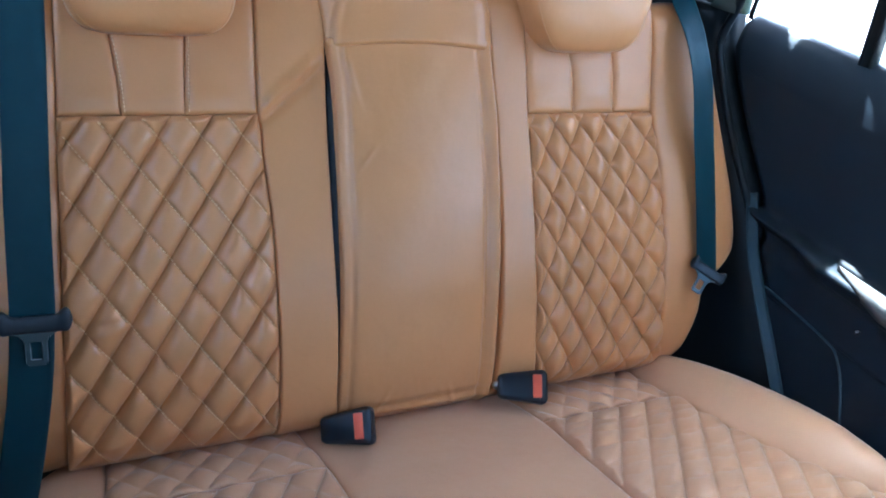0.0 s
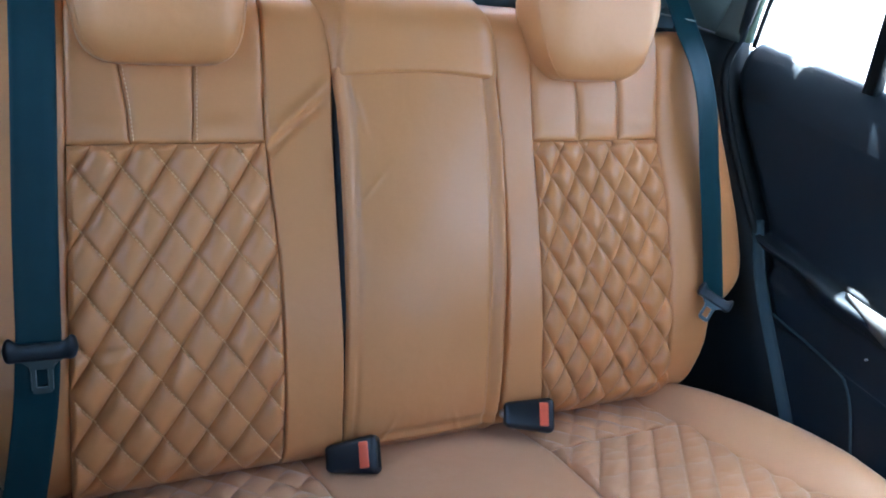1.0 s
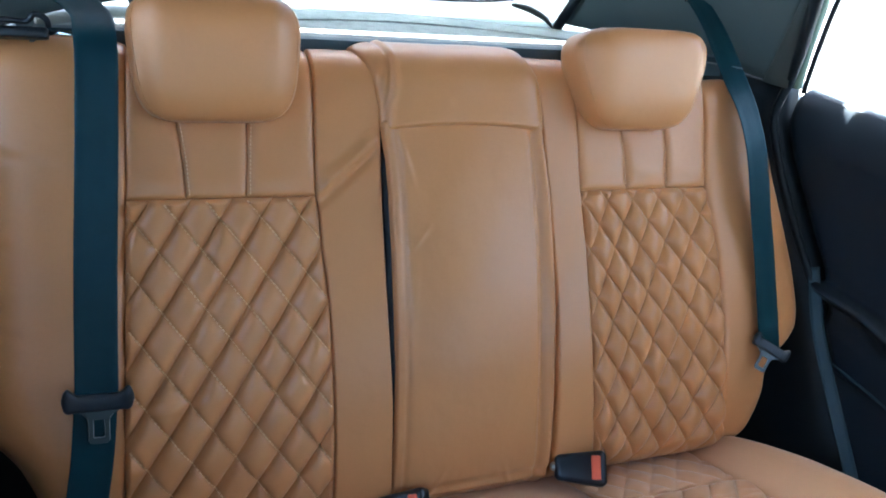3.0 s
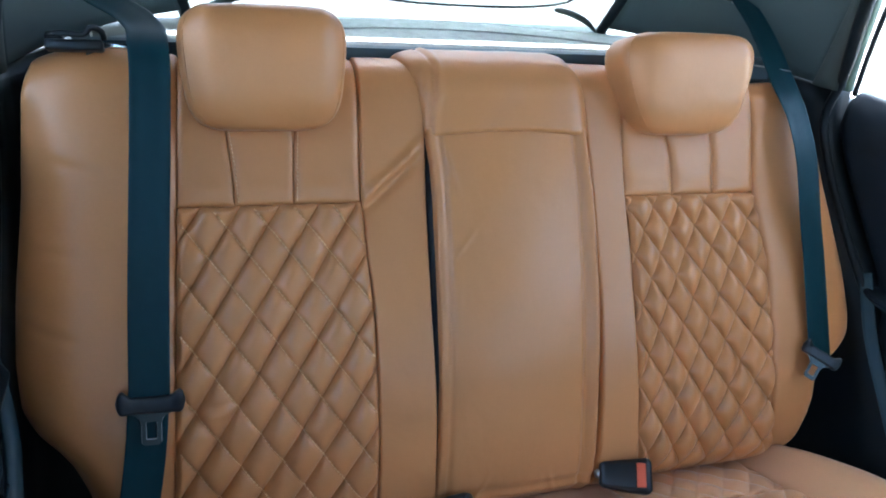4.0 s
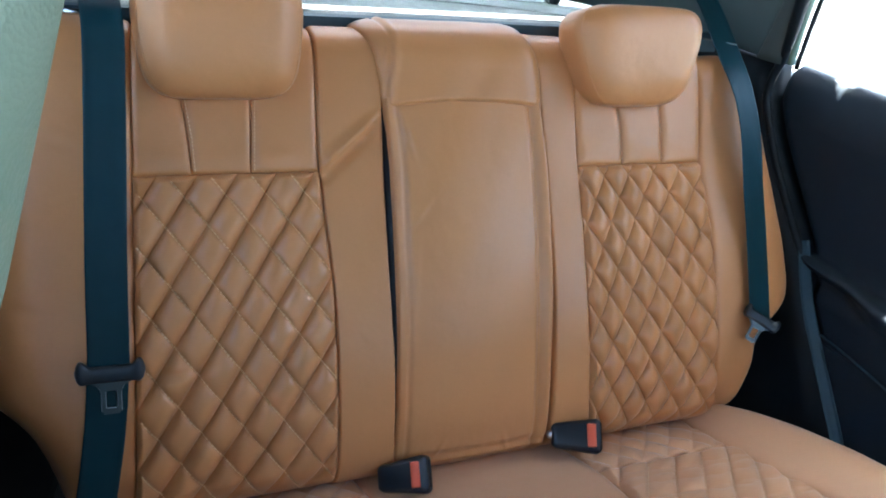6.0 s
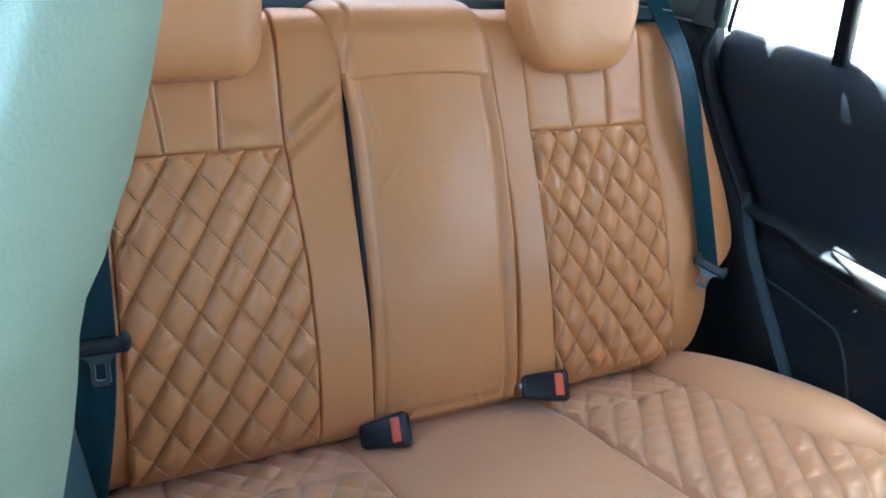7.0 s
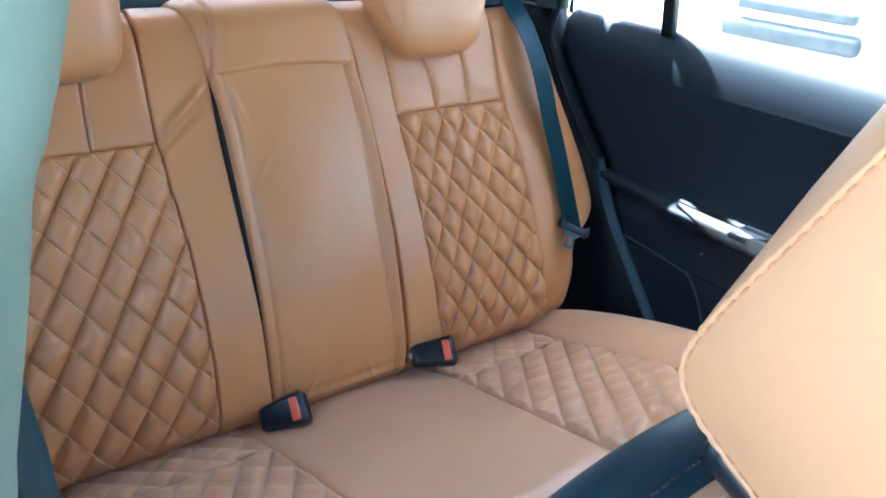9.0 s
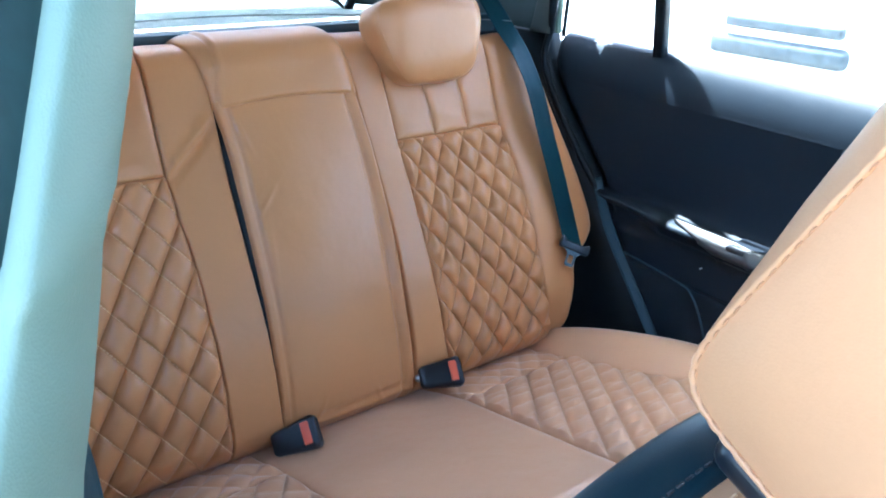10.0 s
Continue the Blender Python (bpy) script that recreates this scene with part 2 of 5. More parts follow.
def smooth_table(xs, ys, k=33):
    grid = np.linspace(xs[0], xs[-1], 400)
    val = np.interp(grid, xs, ys)
    pad = np.concatenate([np.full(k, 2 * val[0]) - val[k:0:-1], val, np.full(k, 2 * val[-1]) - val[-2:-k - 2:-1]])
    val = np.convolve(pad, np.hanning(2 * k + 1) / np.hanning(2 * k + 1).sum(), "same")[k:-k]
    return lambda a: np.interp(a, grid, val)


face = smooth_table([-0.06, 0, 0.05, 0.1, 0.15, 0.2, 0.25, 0.3, 0.35, 0.45, 0.55, 0.62], [0.020, -0.010, -0.026, -0.034, -0.036, -0.031, -0.022, -0.011, 0.002, 0.026, 0.036, 0.044])
rest_face = smooth_table([-0.06, 0, 0.05, 0.1, 0.2, 0.3, 0.4, 0.55, 0.62], [0.015, -0.018, -0.034, -0.042, -0.042, -0.028, -0.007, 0.019, 0.026])
ROLL_V, ROLL_R = 0.60, 0.055
FOOT = -0.022


def tuck(a, start=0.030, r=0.053):
    """How far the cover rolls back under itself at the foot of the backrest."""
    d = np.clip((start - np.asarray(a, float)) / r, 0, 1)
    return r * (1 - np.sqrt(1 - d * d * 0.995))


def back_path(a, fn=face, top=ROLL_V, r=ROLL_R):
    """w and v at the way a up the back, which rolls over at the top."""
    a = np.asarray(a, float)
    ang = np.clip((a - top) / r, 0, 1.9)
    w = np.where(a < top, fn(a) + tuck(a), fn(np.full_like(a, top)) + r * (1 - np.cos(ang)))
    v = np.where(a < top, a, top + r * np.sin(ang))
    return w, v


def pad(s, t, es=0.1, et=0.05):
    """0 at the seams, 1 on the cushion."""
    a = np.clip(np.minimum(s, 1 - s) / es, 0, 1)
    b = np.clip(np.minimum(t, 1 - t) / et, 0, 1)
    return np.sqrt(np.clip(1 - (1 - a) ** 2, 0, 1)) * np.sqrt(np.clip(1 - (1 - b) ** 2, 0, 1))


# whole numbers on the seams: terms of 1, u, v, uv, uu, vv about the panel's middle, for the deep seams and the shallow ones
QUILT = {-1: ((-3.405, 18.468, 12.737, 1.565, 2.477, -0.115), (1.358, 18.25, -12.893, 0.911, -0.266, -1.542)),
         1: ((-0.171, 18.881, 13.707, 1.641, -12.12, 2.265), (3.036, 21.064, -12.632, -2.871, -8.331, -1.298))}


def lattice(m, k, u, v):
    """Which seam of family k runs through |u|, v."""
    x, y = np.abs(u) - 0.34, v - 0.24
    c = QUILT[m][k]
    return c[0] + c[1] * x + c[2] * y + c[3] * x * y + c[4] * x * x + c[5] * y * y


def puff(p, k=0.5, e=3.2):
    """0 on the seams at whole p, swelling between them."""
    return 1 - (1 - np.clip(np.abs(p - np.round(p)) / k, 0, 1)) ** e


def chance(i, j, seed=0.0):
    """A number from -1 to 1 for each diamond."""
    k = np.sin(12.9898 * i + 78.233 * j + 3.7 * seed) * 43758.5453
    return 2 * (k - np.floor(k)) - 1


def quilt(m, u, v, deep=0.0112):
    """Height of diamond quilting on side m at u across, v up: one family of seams is narrow, the other wide or shallow."""
    p, q = lattice(m, 0, u, v), lattice(m, 1, u, v)
    fill = 1 + 0.12 * chance(np.floor(p), np.floor(q), m)
    nip = (0.0018 if m < 0 else 0.0011) * np.exp(-((p - np.round(p)) / 0.05) ** 2) + 0.0012 * np.exp(-((q - np.round(q)) / 0.05) ** 2)
    if m < 0:  # flat pillows, steep on their upper side
        return 1.2 * deep * puff(p, 0.5, 2.7) * (0.62 + 0.38 * puff(q, 0.5, 3.2)) * fill * (1 + 0.35 * (p - np.floor(p) - 0.5)) - nip
    return 1.15 * deep * puff(p, 0.5, 3.4) * (0.22 + 0.78 * puff(q, 0.5, 2.3)) * fill * (1 - 0.35 * (q - np.floor(q) - 0.5)) - nip


def crumple(u, v, seed, amount):
    return amount * (np.sin(37 * u + 11 * v + seed) * np.sin(23 * v - 9 * u + 2 * seed) + 0.5 * np.sin(71 * u - 43 * v + 3 * seed))


# ---- rear bench backrest ----
bench = thing("rear_bench", (0, 0, BITE), "tan leather rear bench backrest with diamond-quilted panels, above the cushion", "seat back")
BACKWAY = seat(0, 0.05, 0) - seat(0, 0, 0)


def panel(name, u0, u1, a0, a1, nu, nv, bulge=0.008, fn=face, extra=None, es=0.1, et=0.05, label="", parent=None, seed=0.0, proud=0.0, sink=None):
    """u0, u1: edges as functions of the way a; a0, a1: its ends as numbers."""
    def at(s, t):
        a = a0 + (a1 - a0) * t
        lo, hi = u0(a), u1(a)
        u = lo + (hi - lo) * s
        w, v = back_path(a, fn)
        if sink is not None:
            v = v - sink(a)
        h = proud + bulge * pad(s, t, es, et) + crumple(u, a, seed, 0.0006)
        if extra is not None:
            h = h + extra(u, a, s, t)
        slope = np.clip((a - ROLL_V) / ROLL_R, 0, 1.6)
        return seat(u, w - h * np.cos(slope), v + h * np.sin(slope))
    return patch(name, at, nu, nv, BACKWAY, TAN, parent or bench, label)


flat = lambda c: (lambda a: np.full_like(np.asarray(a, float), c))
OUTER = {1: smooth_table([-0.05, 0.0, 0.03, 0.07, 0.13, 0.155, 0.175, 0.20, 0.23, 0.31, 0.44, 0.55, 0.60, 0.64, 0.72], [0.50, 0.542, 0.558, 0.566, 0.572, 0.590, 0.632, 0.660, 0.667, 0.667, 0.656, 0.635, 0.622, 0.608, 0.59], 9),
         -1: smooth_table([-0.05, 0.0, 0.05, 0.09, 0.12, 0.145, 0.168, 0.20, 0.258, 0.36, 0.507, 0.60, 0.645, 0.72], [0.55, 0.57, 0.580, 0.590, 0.602, 0.620, 0.643, 0.660, 0.6665, 0.662, 0.650, 0.640, 0.633, 0.628], 9)}
quilt_out = {-1: lambda a: 0.460 + 0.024 * (0.45 - np.asarray(a)) / 0.45,
             1: lambda a: np.interp(np.asarray(a, float), [-0.03, 0.01, 0.05, 0.10, 0.16, 0.26, 0.36, 0.45, 0.58], [0.483, 0.478, 0.468, 0.461, 0.459, 0.464, 0.468, 0.461, 0.468])}
inner_of = {-1: lambda a: np.interp(np.asarray(a, float), [-0.02, 0.03, 0.15, 0.3, 0.38, 0.45, 0.61], [0.211, 0.2105, 0.209, 0.206, 0.2095, 0.2115, 0.208]),
            1: lambda a: np.interp(np.asarray(a, float), [-0.02, 0.03, 0.09, 0.19, 0.27, 0.36, 0.45, 0.54], [0.215, 0.2135, 0.206, 0.2045, 0.208, 0.213, 0.215, 0.215])}
QUILT_TOP = {-1: 0.4515, 1: 0.4475}
TOP = ROLL_V + 1.75 * ROLL_R
slot_edge = lambda a: np.interp(np.asarray(a, float), [-0.03, 0.025, 0.06, 0.14, 0.22, 0.30, 0.375, 0.45, 0.53, 0.56], [-0.123, -0.124, -0.126, -0.1251, -0.1239, -0.1218, -0.1186, -0.1152, -0.1131, -0.112])
rest_right = lambda a: np.interp(np.asarray(a, float), [-0.03, 0.03, 0.10, 0.19, 0.28, 0.36, 0.45, 0.54, 0.60, 0.65], [0.138, 0.1377, 0.1367, 0.1411, 0.1473, 0.1524, 0.1546, 0.1507, 0.146, 0.125])

for m in (-1, 1):
    def edge(fn, m=m):
        return lambda a: m * fn(a)
    inner, outer, qtop = inner_of[m], quilt_out[m], QUILT_TOP[m]
    # quilted panel
    def bumps(u, a, s, t, m=m):
        soft = np.clip(np.minimum(s, 1 - s) / 0.025, 0, 1) ** 0.6 * np.clip((1 - t) / 0.014, 0, 1) ** 0.6 * np.clip((a - FOOT - 0.004) / 0.05, 0, 1)
        fold = 0.0 if m > 0 else 0.0014 * np.exp(-((a - 0.187 - 0.10 * (u + 0.42)) / 0.006) ** 2) * np.exp(-((u + 0.425) / 0.05) ** 2) - 0.0022 * np.exp(-((a - 0.199 - 0.10 * (u + 0.42)) / 0.005) ** 2) * np.exp(-((u + 0.425) / 0.05) ** 2)
        return quilt(m, u, a) * soft + fold
    q = panel("quilted_panel", edge(inner), edge(outer), FOOT, qtop, 210, 400, 0.002, extra=bumps, es=0.03, et=0.02, label="diamond-quilted tan leather panel", seed=m)
    # its threads, lying in the seams
    lines = []
    grid = np.linspace(0.19, 0.49, 400)
    for fam in (1,):  # the tight seams hide theirs
        for k in range(-16, 17):
            pts = []
            for a in np.linspace(FOOT + 0.012, qtop - 0.002, 170):
                val = lattice(m, fam, grid, a) - k
                if val[0] <= 0 <= val[-1]:
                    u = float(np.interp(0, val, grid))
                    if inner(a) + 0.002 < u < outer(a) - 0.002:
                        w, v = back_path(a)
                        pts.append(seat(m * u, w - 0.0022 - float(quilt(m, np.array(m * u), np.array(a))), v))
            if len(pts) > 4:
                lines.append((np.array(pts), OUT))
    stitches("stitching", lines, q, THREAD if m < 0 else DARK_THREAD, pitch=0.0064, length=0.0046, r=0.0011 if m < 0 else 0.0006)
    # upper panels beside and under the headrest
    if m < 0:
        ribs = [inner, lambda a: np.interp(np.asarray(a, float), [0.45, 0.55, 0.62], [0.307, 0.301, 0.299]), lambda a: np.interp(np.asarray(a, float), [0.45, 0.50, 0.566, 0.62], [0.385, 0.387, 0.3945, 0.405]), outer]
    else:
        ribs = [inner, lambda a: np.interp(np.asarray(a, float), [0.45, 0.50, 0.525, 0.56, 0.62], [0.303, 0.3035, 0.301, 0.293, 0.285]), lambda a: np.interp(np.asarray(a, float), [0.45, 0.51, 0.54, 0.62], [0.382, 0.385, 0.3825, 0.372]), outer]
    for i in range(3):
        panel("shoulder_panel", edge(ribs[i]), edge(ribs[i + 1]), qtop, TOP, 44, 80, 0.0065, es=0.17, et=0.05, seed=i + m, extra=lambda u, a, s, t, m=m: 0.0015 * np.exp(-((a - 0.47) / 0.02) ** 2) * np.sin(60 * u) + 0.0022 * np.sin(math.pi * s) * np.exp(-((a - 0.475) / 0.012) ** 2))
    lines = []
    for rib in ribs[1:3]:
        for off in (-0.0045,):
            a = np.linspace(0.455, 0.62, 60)
            w, v = back_path(a)
            lines.append((seat(m * (rib(a) + off), w - 0.0065, v), OUT))
    stitches("seam_stitching", lines, bench)
    # strip beside the centre
    if m < 0:
        crease = lambda u, a, s, t: 0.008 * np.exp(-((a - 0.458 - (u + 0.21) * 0.82) / 0.011) ** 2) * np.clip((u + 0.212) * 60, 0, 1) * np.clip((-0.113 - u) * 40, 0, 1) - 0.007 * np.exp(-((a - 0.440 - (u + 0.21) * 0.82) / 0.010) ** 2) * np.clip((-0.113 - u) * 40, 0, 1)
        panel("centre_strip", slot_edge, edge(inner), FOOT, TOP, 70, 230, 0.008, extra=crease, es=0.045, et=0.02, seed=4)
    else:
        panel("centre_strip", edge(rest_right), edge(inner), FOOT, TOP, 44, 150, 0.007, es=0.09, et=0.02, seed=5)
    # outer bolster, rolling back to the side
    def roll(u, a, s, t, m=m):
        o = np.clip((s - 0.52) / 0.48, 0, 1)
        low = np.clip((0.10 - a) / 0.1, 0, 1)
        top = np.clip((a - 0.48) / 0.12, 0, 1) if m < 0 else 0.0
        dents = 0.0
        if m < 0:  # creases in the loose leather
            for ca, cs, tilt, depth in ((0.505, 0.62, 0.35, 0.0016), (0.44, 0.22, -0.5, 0.0014), (0.30, 0.75, 0.4, 0.0012), (0.40, 0.8, 0.15, 0.0012)):
                dents = dents - depth * np.exp(-((a - ca - tilt * 0.15 * (s - cs)) / 0.006) ** 2 - ((s - cs) / 0.22) ** 2) + 0.7 * depth * np.exp(-((a - ca - 0.013 - tilt * 0.15 * (s - cs)) / 0.009) ** 2 - ((s - cs) / 0.25) ** 2)
        return 0.008 * np.sin(math.pi * np.clip(s * 0.9, 0, 1)) - 0.060 * o ** 2.6 * (1 - 0.72 * top) - 0.02 * low + dents
    drop = (lambda a: 0.030 * np.clip((a - 0.46) / 0.14, 0, 1) ** 1.5) if m > 0 else None
    panel("side_bolster", edge(outer), edge(OUTER[m]), FOOT, TOP, 60, 170, 0.006, extra=lambda u, a, s, t, m=m, roll=roll: roll(u, a, s, t), es=0.06, et=0.06, label="smooth tan leather side bolster", seed=7 + m, sink=drop)

# dark body behind the covers, seen in the open slot
bm = bmesh.new()
for lo, hi in (((-0.53, 0.035, -0.03), (0.53, 0.12, 0.16)), ((-0.60, 0.05, 0.16), (0.60, 0.13, 0.60))):
    made = box(bm, lo, hi, 0.02)
    for v in made:
        v.co = Vector(seat(v.co.x, v.co.y, v.co.z))
part("seat_core", bm, SEAL, bench, "black core behind the leather covers")

# centre armrest cover with its flap
rest = thing("centre_armrest_cover", (0, 0, BITE), "smooth tan leather centre armrest cover with a loose edge", "armrest")
rest_left = lambda a: np.interp(np.asarray(a, float), [-0.03, 0.03, 0.065, 0.14, 0.22, 0.30, 0.375, 0.453, 0.50, 0.535, 0.56], [-0.125, -0.126, -0.1255, -0.1230, -0.1185, -0.115, -0.1115, -0.1085, -0.1095, -0.1125, -0.112])


def cover_shape(u, a, s, t):
    """Lip and soft groove along the loose edge, a rolled fold along the other, a shallow belly between."""
    d, e = u - rest_left(a), rest_right(a) - u
    wide = np.interp(a, [0.0, 0.11, 0.2, 0.37, 0.54], [0.028, 0.030, 0.031, 0.030, 0.028])
    h = -0.012 * np.clip(1 - d / 0.005, 0, 1) ** 2 - 0.0035 * np.exp(-((d - 0.0175) / 0.0042) ** 2) - 0.0022 * np.clip(1 - d / 0.018, 0, 1)
    h = h - 0.0045 * np.exp(-((e - wide) / 0.0050) ** 2) + 0.0045 * np.exp(-((e - 0.45 * wide) / 0.008) ** 2) - 0.020 * np.clip(1 - e / 0.014, 0, 1) ** 2
    h = h + 0.009 * np.sin(math.pi * np.clip((u + 0.10) / 0.21, 0, 1)) * np.sin(math.pi * np.clip((a + 0.02) / 0.58, 0, 1))
    h = h + 0.0035 * np.exp(-((a - 0.006) / 0.006) ** 2) - 0.0025 * np.exp(-((a - 0.020) / 0.006) ** 2)
    # small wrinkles pulled into the loose cloth
    for cu, ca, tilt, long, deep in ((-0.072, 0.385, 0.9, 0.020, 0.0020), (-0.082, 0.50, -0.25, 0.030, 0.0022), (-0.085, 0.30, 0.12, 0.045, 0.0008), (-0.06, 0.02, 0.5, 0.02, 0.0018), (0.06, 0.015, -0.4, 0.02, 0.0016)):
        h = h + deep * np.exp(-((u - cu - tilt * (a - ca)) / 0.0045) ** 2 - ((a - ca) / long) ** 2)
    return h


panel("armrest_face", rest_left, rest_right, FOOT - 0.006, 0.556, 150, 200, 0.002, rest_face, cover_shape, 0.012, 0.012, "smooth tan leather face with a loose lip", rest, 1.0)


def lining_at(s, t):
    a = 0.0 + 0.545 * t
    lo, hi = slot_edge(a) - 0.004, rest_left(a) + 0.0035
    w0, v = back_path(a)
    w1, _ = back_path(a, rest_face)
    return seat(lo + (hi - lo) * s, (w0 + 0.004) * (1 - s) + (w1 + 0.0085) * s, v)


patch("slot_lining", lining_at, 6, 60, BACKWAY * 0.2, SEAL, rest, "black lining inside the open slot")


def flap_at(s, t):
    a = 0.5395 + t * (TOP - 0.5395 + 0.012)
    lo = np.interp(a, [0.54, 0.578, 0.619, 0.662, 0.70], [-0.1130, -0.1160, -0.1235, -0.1400, -0.146])
    hi = np.interp(a, [0.54, 0.596, 0.623, 0.65, 0.70], [0.1500, 0.1495, 0.1440, 0.134, 0.128])
    u = lo + (hi - lo) * s
    w, v = back_path(a)
    arch = 0.011 * np.sin(math.pi * s) ** 0.8 * np.clip(1 - t * 3.5, 0, 1)
    round_l, round_r = np.clip(s / 0.20, 0, 1), np.clip((1 - s) / 0.14, 0, 1)
    over = np.clip((a - 0.62) / 0.05, 0, 1)
    h = 0.006 + (0.021 - 0.004 * over) * np.sqrt(np.clip(1 - (1 - round_l) ** 2, 0, 1)) * np.sqrt(np.clip(1 - (1 - round_r) ** 2, 0, 1)) + crumple(u, a, 5.0, 0.0007)
    # gusset seam, bent towards the corner, with a pucker beside it
    seam = np.interp(a, [0.54, 0.575, 0.605, 0.635, 0.67], [-0.110, -0.107, -0.100, -0.0975, -0.108])
    h = h - 0.0030 * np.exp(-((u - seam) / 0.0028) ** 2) + 0.0022 * np.exp(-((u - seam - 0.008) / 0.005) ** 2) - 0.0025 * np.exp(-((u - seam + 0.010 - 0.25 * (a - 0.62)) / 0.004) ** 2 - ((a - 0.615) / 0.018) ** 2)
    h = h - 0.006 * np.clip(1 - t / 0.045, 0, 1) ** 2
    sl = np.clip((a - ROLL_V) / ROLL_R, 0, 1.6)
    return seat(u, w - h * np.cos(sl), v + arch + h * np.sin(sl))


patch("top_flap", flap_at, 110, 80, BACKWAY, TAN, rest, "tan leather flap over the top of the backrest")

# ---- headrests of the rear bench ----
def pillow(bm, nu, nv, fn):
    rings = []
    for j in range(1, nv):
        t = math.pi * j / nv
        rings.append([bm.verts.new(fn(2 * math.pi * i / nu, t)) for i in range(nu)])
    a, b = bm.verts.new(fn(0, 0)), bm.verts.new(fn(0, math.pi))
    for r0, r1 in zip(rings, rings[1:]):
        for i in range(nu):
            bm.faces.new((r0[i], r0[(i + 1) % nu], r1[(i + 1) % nu], r1[i]))
    for i in range(nu):
        bm.faces.new((a, rings[0][(i + 1) % nu], rings[0][i]))
        bm.faces.new((b, rings[-1][i], rings[-1][(i + 1) % nu]))


def power(x, e):
    return math.copysign(abs(x) ** e, x)


def rear_headrest(u_mid, v_mid, narrow, half=0.116, tall=0.083, label=""):
    foot = seat(u_mid, 0.05, 0.64)
    hr = thing("rear_headrest", tuple(foot), label, "headrest", "rear headrests")
    def shape(ang, t):
        # ang runs round the vertical axis, t from top to bottom
        cu, cw, cv = math.sin(t) ** 0.0 * math.cos(ang), math.sin(ang), math.cos(t)
        ring = abs(math.sin(t)) ** 0.36
        u = half * power(cu, 0.50) * ring
        w = 0.060 * power(cw, 0.50) * ring
        v = tall * power(cv, 0.50)
        k = (v + tall) / (2 * tall)
        u *= 1 - narrow * (1 - k) ** 1.7
        w = w * (0.80 + 0.2 * k) + 0.012 * (1 - k)
        if w < 0:
            # a nearly flat front, set off from slanting side gussets
            w *= 1 - 0.30 * max(0, abs(u) / half - 0.66) / 0.34 - 0.10 * (v / tall) ** 4
            w += 0.0010 * math.sin(5 * u / half + 2 * v / tall) * math.sin(3 * v / tall)
        return Vector(seat(u_mid + u, 0.012 + w, v_mid + v))
    bm = bmesh.new()
    pillow(bm, 72, 44, shape)
    part("cushion", bm, TAN, hr)
    # seam along the side gussets
    for sgn in (-1, 1):
        bm = bmesh.new()
        ang = math.acos(0.88) if sgn > 0 else math.pi - math.acos(0.88)
        pts = [shape(-ang, 0.25 + 2.6 * i / 30) for i in range(31)]
        mid = Vector(seat(u_mid, 0.012, v_mid))
        tube(bm, [p - (p - mid).normalized() * 0.0001 for p in pts], 0.0009, 6)
        part("piping", bm, TAN, hr)
    for du in (-0.06, 0.06):
        bm = bmesh.new()
        tube(bm, [seat(u_mid + du, 0.03, v_mid - 0.02), seat(u_mid + du, 0.05, v_mid - 0.12)], 0.006, 12)
        part("post", bm, STEEL, hr, "steel post")
    return hr


rear_headrest(-0.340, 0.632, 0.14, 0.112, 0.080, label="rounded tan leather headrest over the belt side")
rear_headrest(0.312, 0.621, 0.34, 0.127, 0.078, label="rounded tan leather headrest beside the window")

# ---- rear cushion ----
cushion = thing("rear_seat_cushion", (0, -0.2, 0.1), "tan leather rear bench cushion with quilted seating areas", "seat cushion")


def sit(y):
    """Height of the seat at y, rising to the front and rolling over there."""
    y = np.asarray(y, float)
    z = 0.328 + 0.25 * (-0.08 - y)
    front = np.clip((-0.435 - y) / 0.06, 0, 1)
    rear = np.clip((y + 0.075) / 0.09, 0, 1.2)
    return z - 0.055 * (1 - np.sqrt(np.clip(1 - front ** 2, 0, 1))) - 0.007 * rear ** 2


def bottom(name, x0, x1, y0, y1, nu, nv, bulge, extra=None, es=0.08, et=0.05, label="", seed=0.0):
    """y from y0 (rear) to y1 (front); x0, x1 functions of y."""
    def at(s, t):
        y = y0 + (y1 - y0) * t
        lo, hi = x0(y), x1(y)
        x = lo + (hi - lo) * s
        h = bulge * pad(s, t, es, et) + crumple(x, y, seed, 0.0005)
        if extra is not None:
            h = h + extra(x, y, s, t)
        return np.stack([x, y, sit(y) + h], -1)
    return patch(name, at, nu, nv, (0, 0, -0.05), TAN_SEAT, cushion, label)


mid_edge = lambda y: np.interp(-np.asarray(y, float), [0.0, 0.1, 0.44], [0.178, 0.193, 0.198])
mid_edge_l = lambda y: -np.interp(-np.asarray(y, float), [0.0, 0.1, 0.44], [0.172, 0.160, 0.136])
seat_side = lambda y: np.interp(-np.asarray(y, float), [0.0, 0.082, 0.2, 0.31, 0.42, 0.49], [0.440, 0.446, 0.460, 0.482, 0.530, 0.545])
far_side = smooth_table([-0.50, -0.48, -0.45, -0.41, -0.36, -0.28, -0.2, -0.1, -0.03, 0.05], [0.46, 0.51, 0.56, 0.605, 0.635, 0.658, 0.660, 0.635, 0.585, 0.52])
SEATING = {-1: (0.60, -0.105, 0.88, -0.316, 0.049, 0.0685), 1: (0.75, 0.563, 0.06, -0.279, 0.0525, 0.053)}  # two families of seams: slope and a line of each, then the spacings


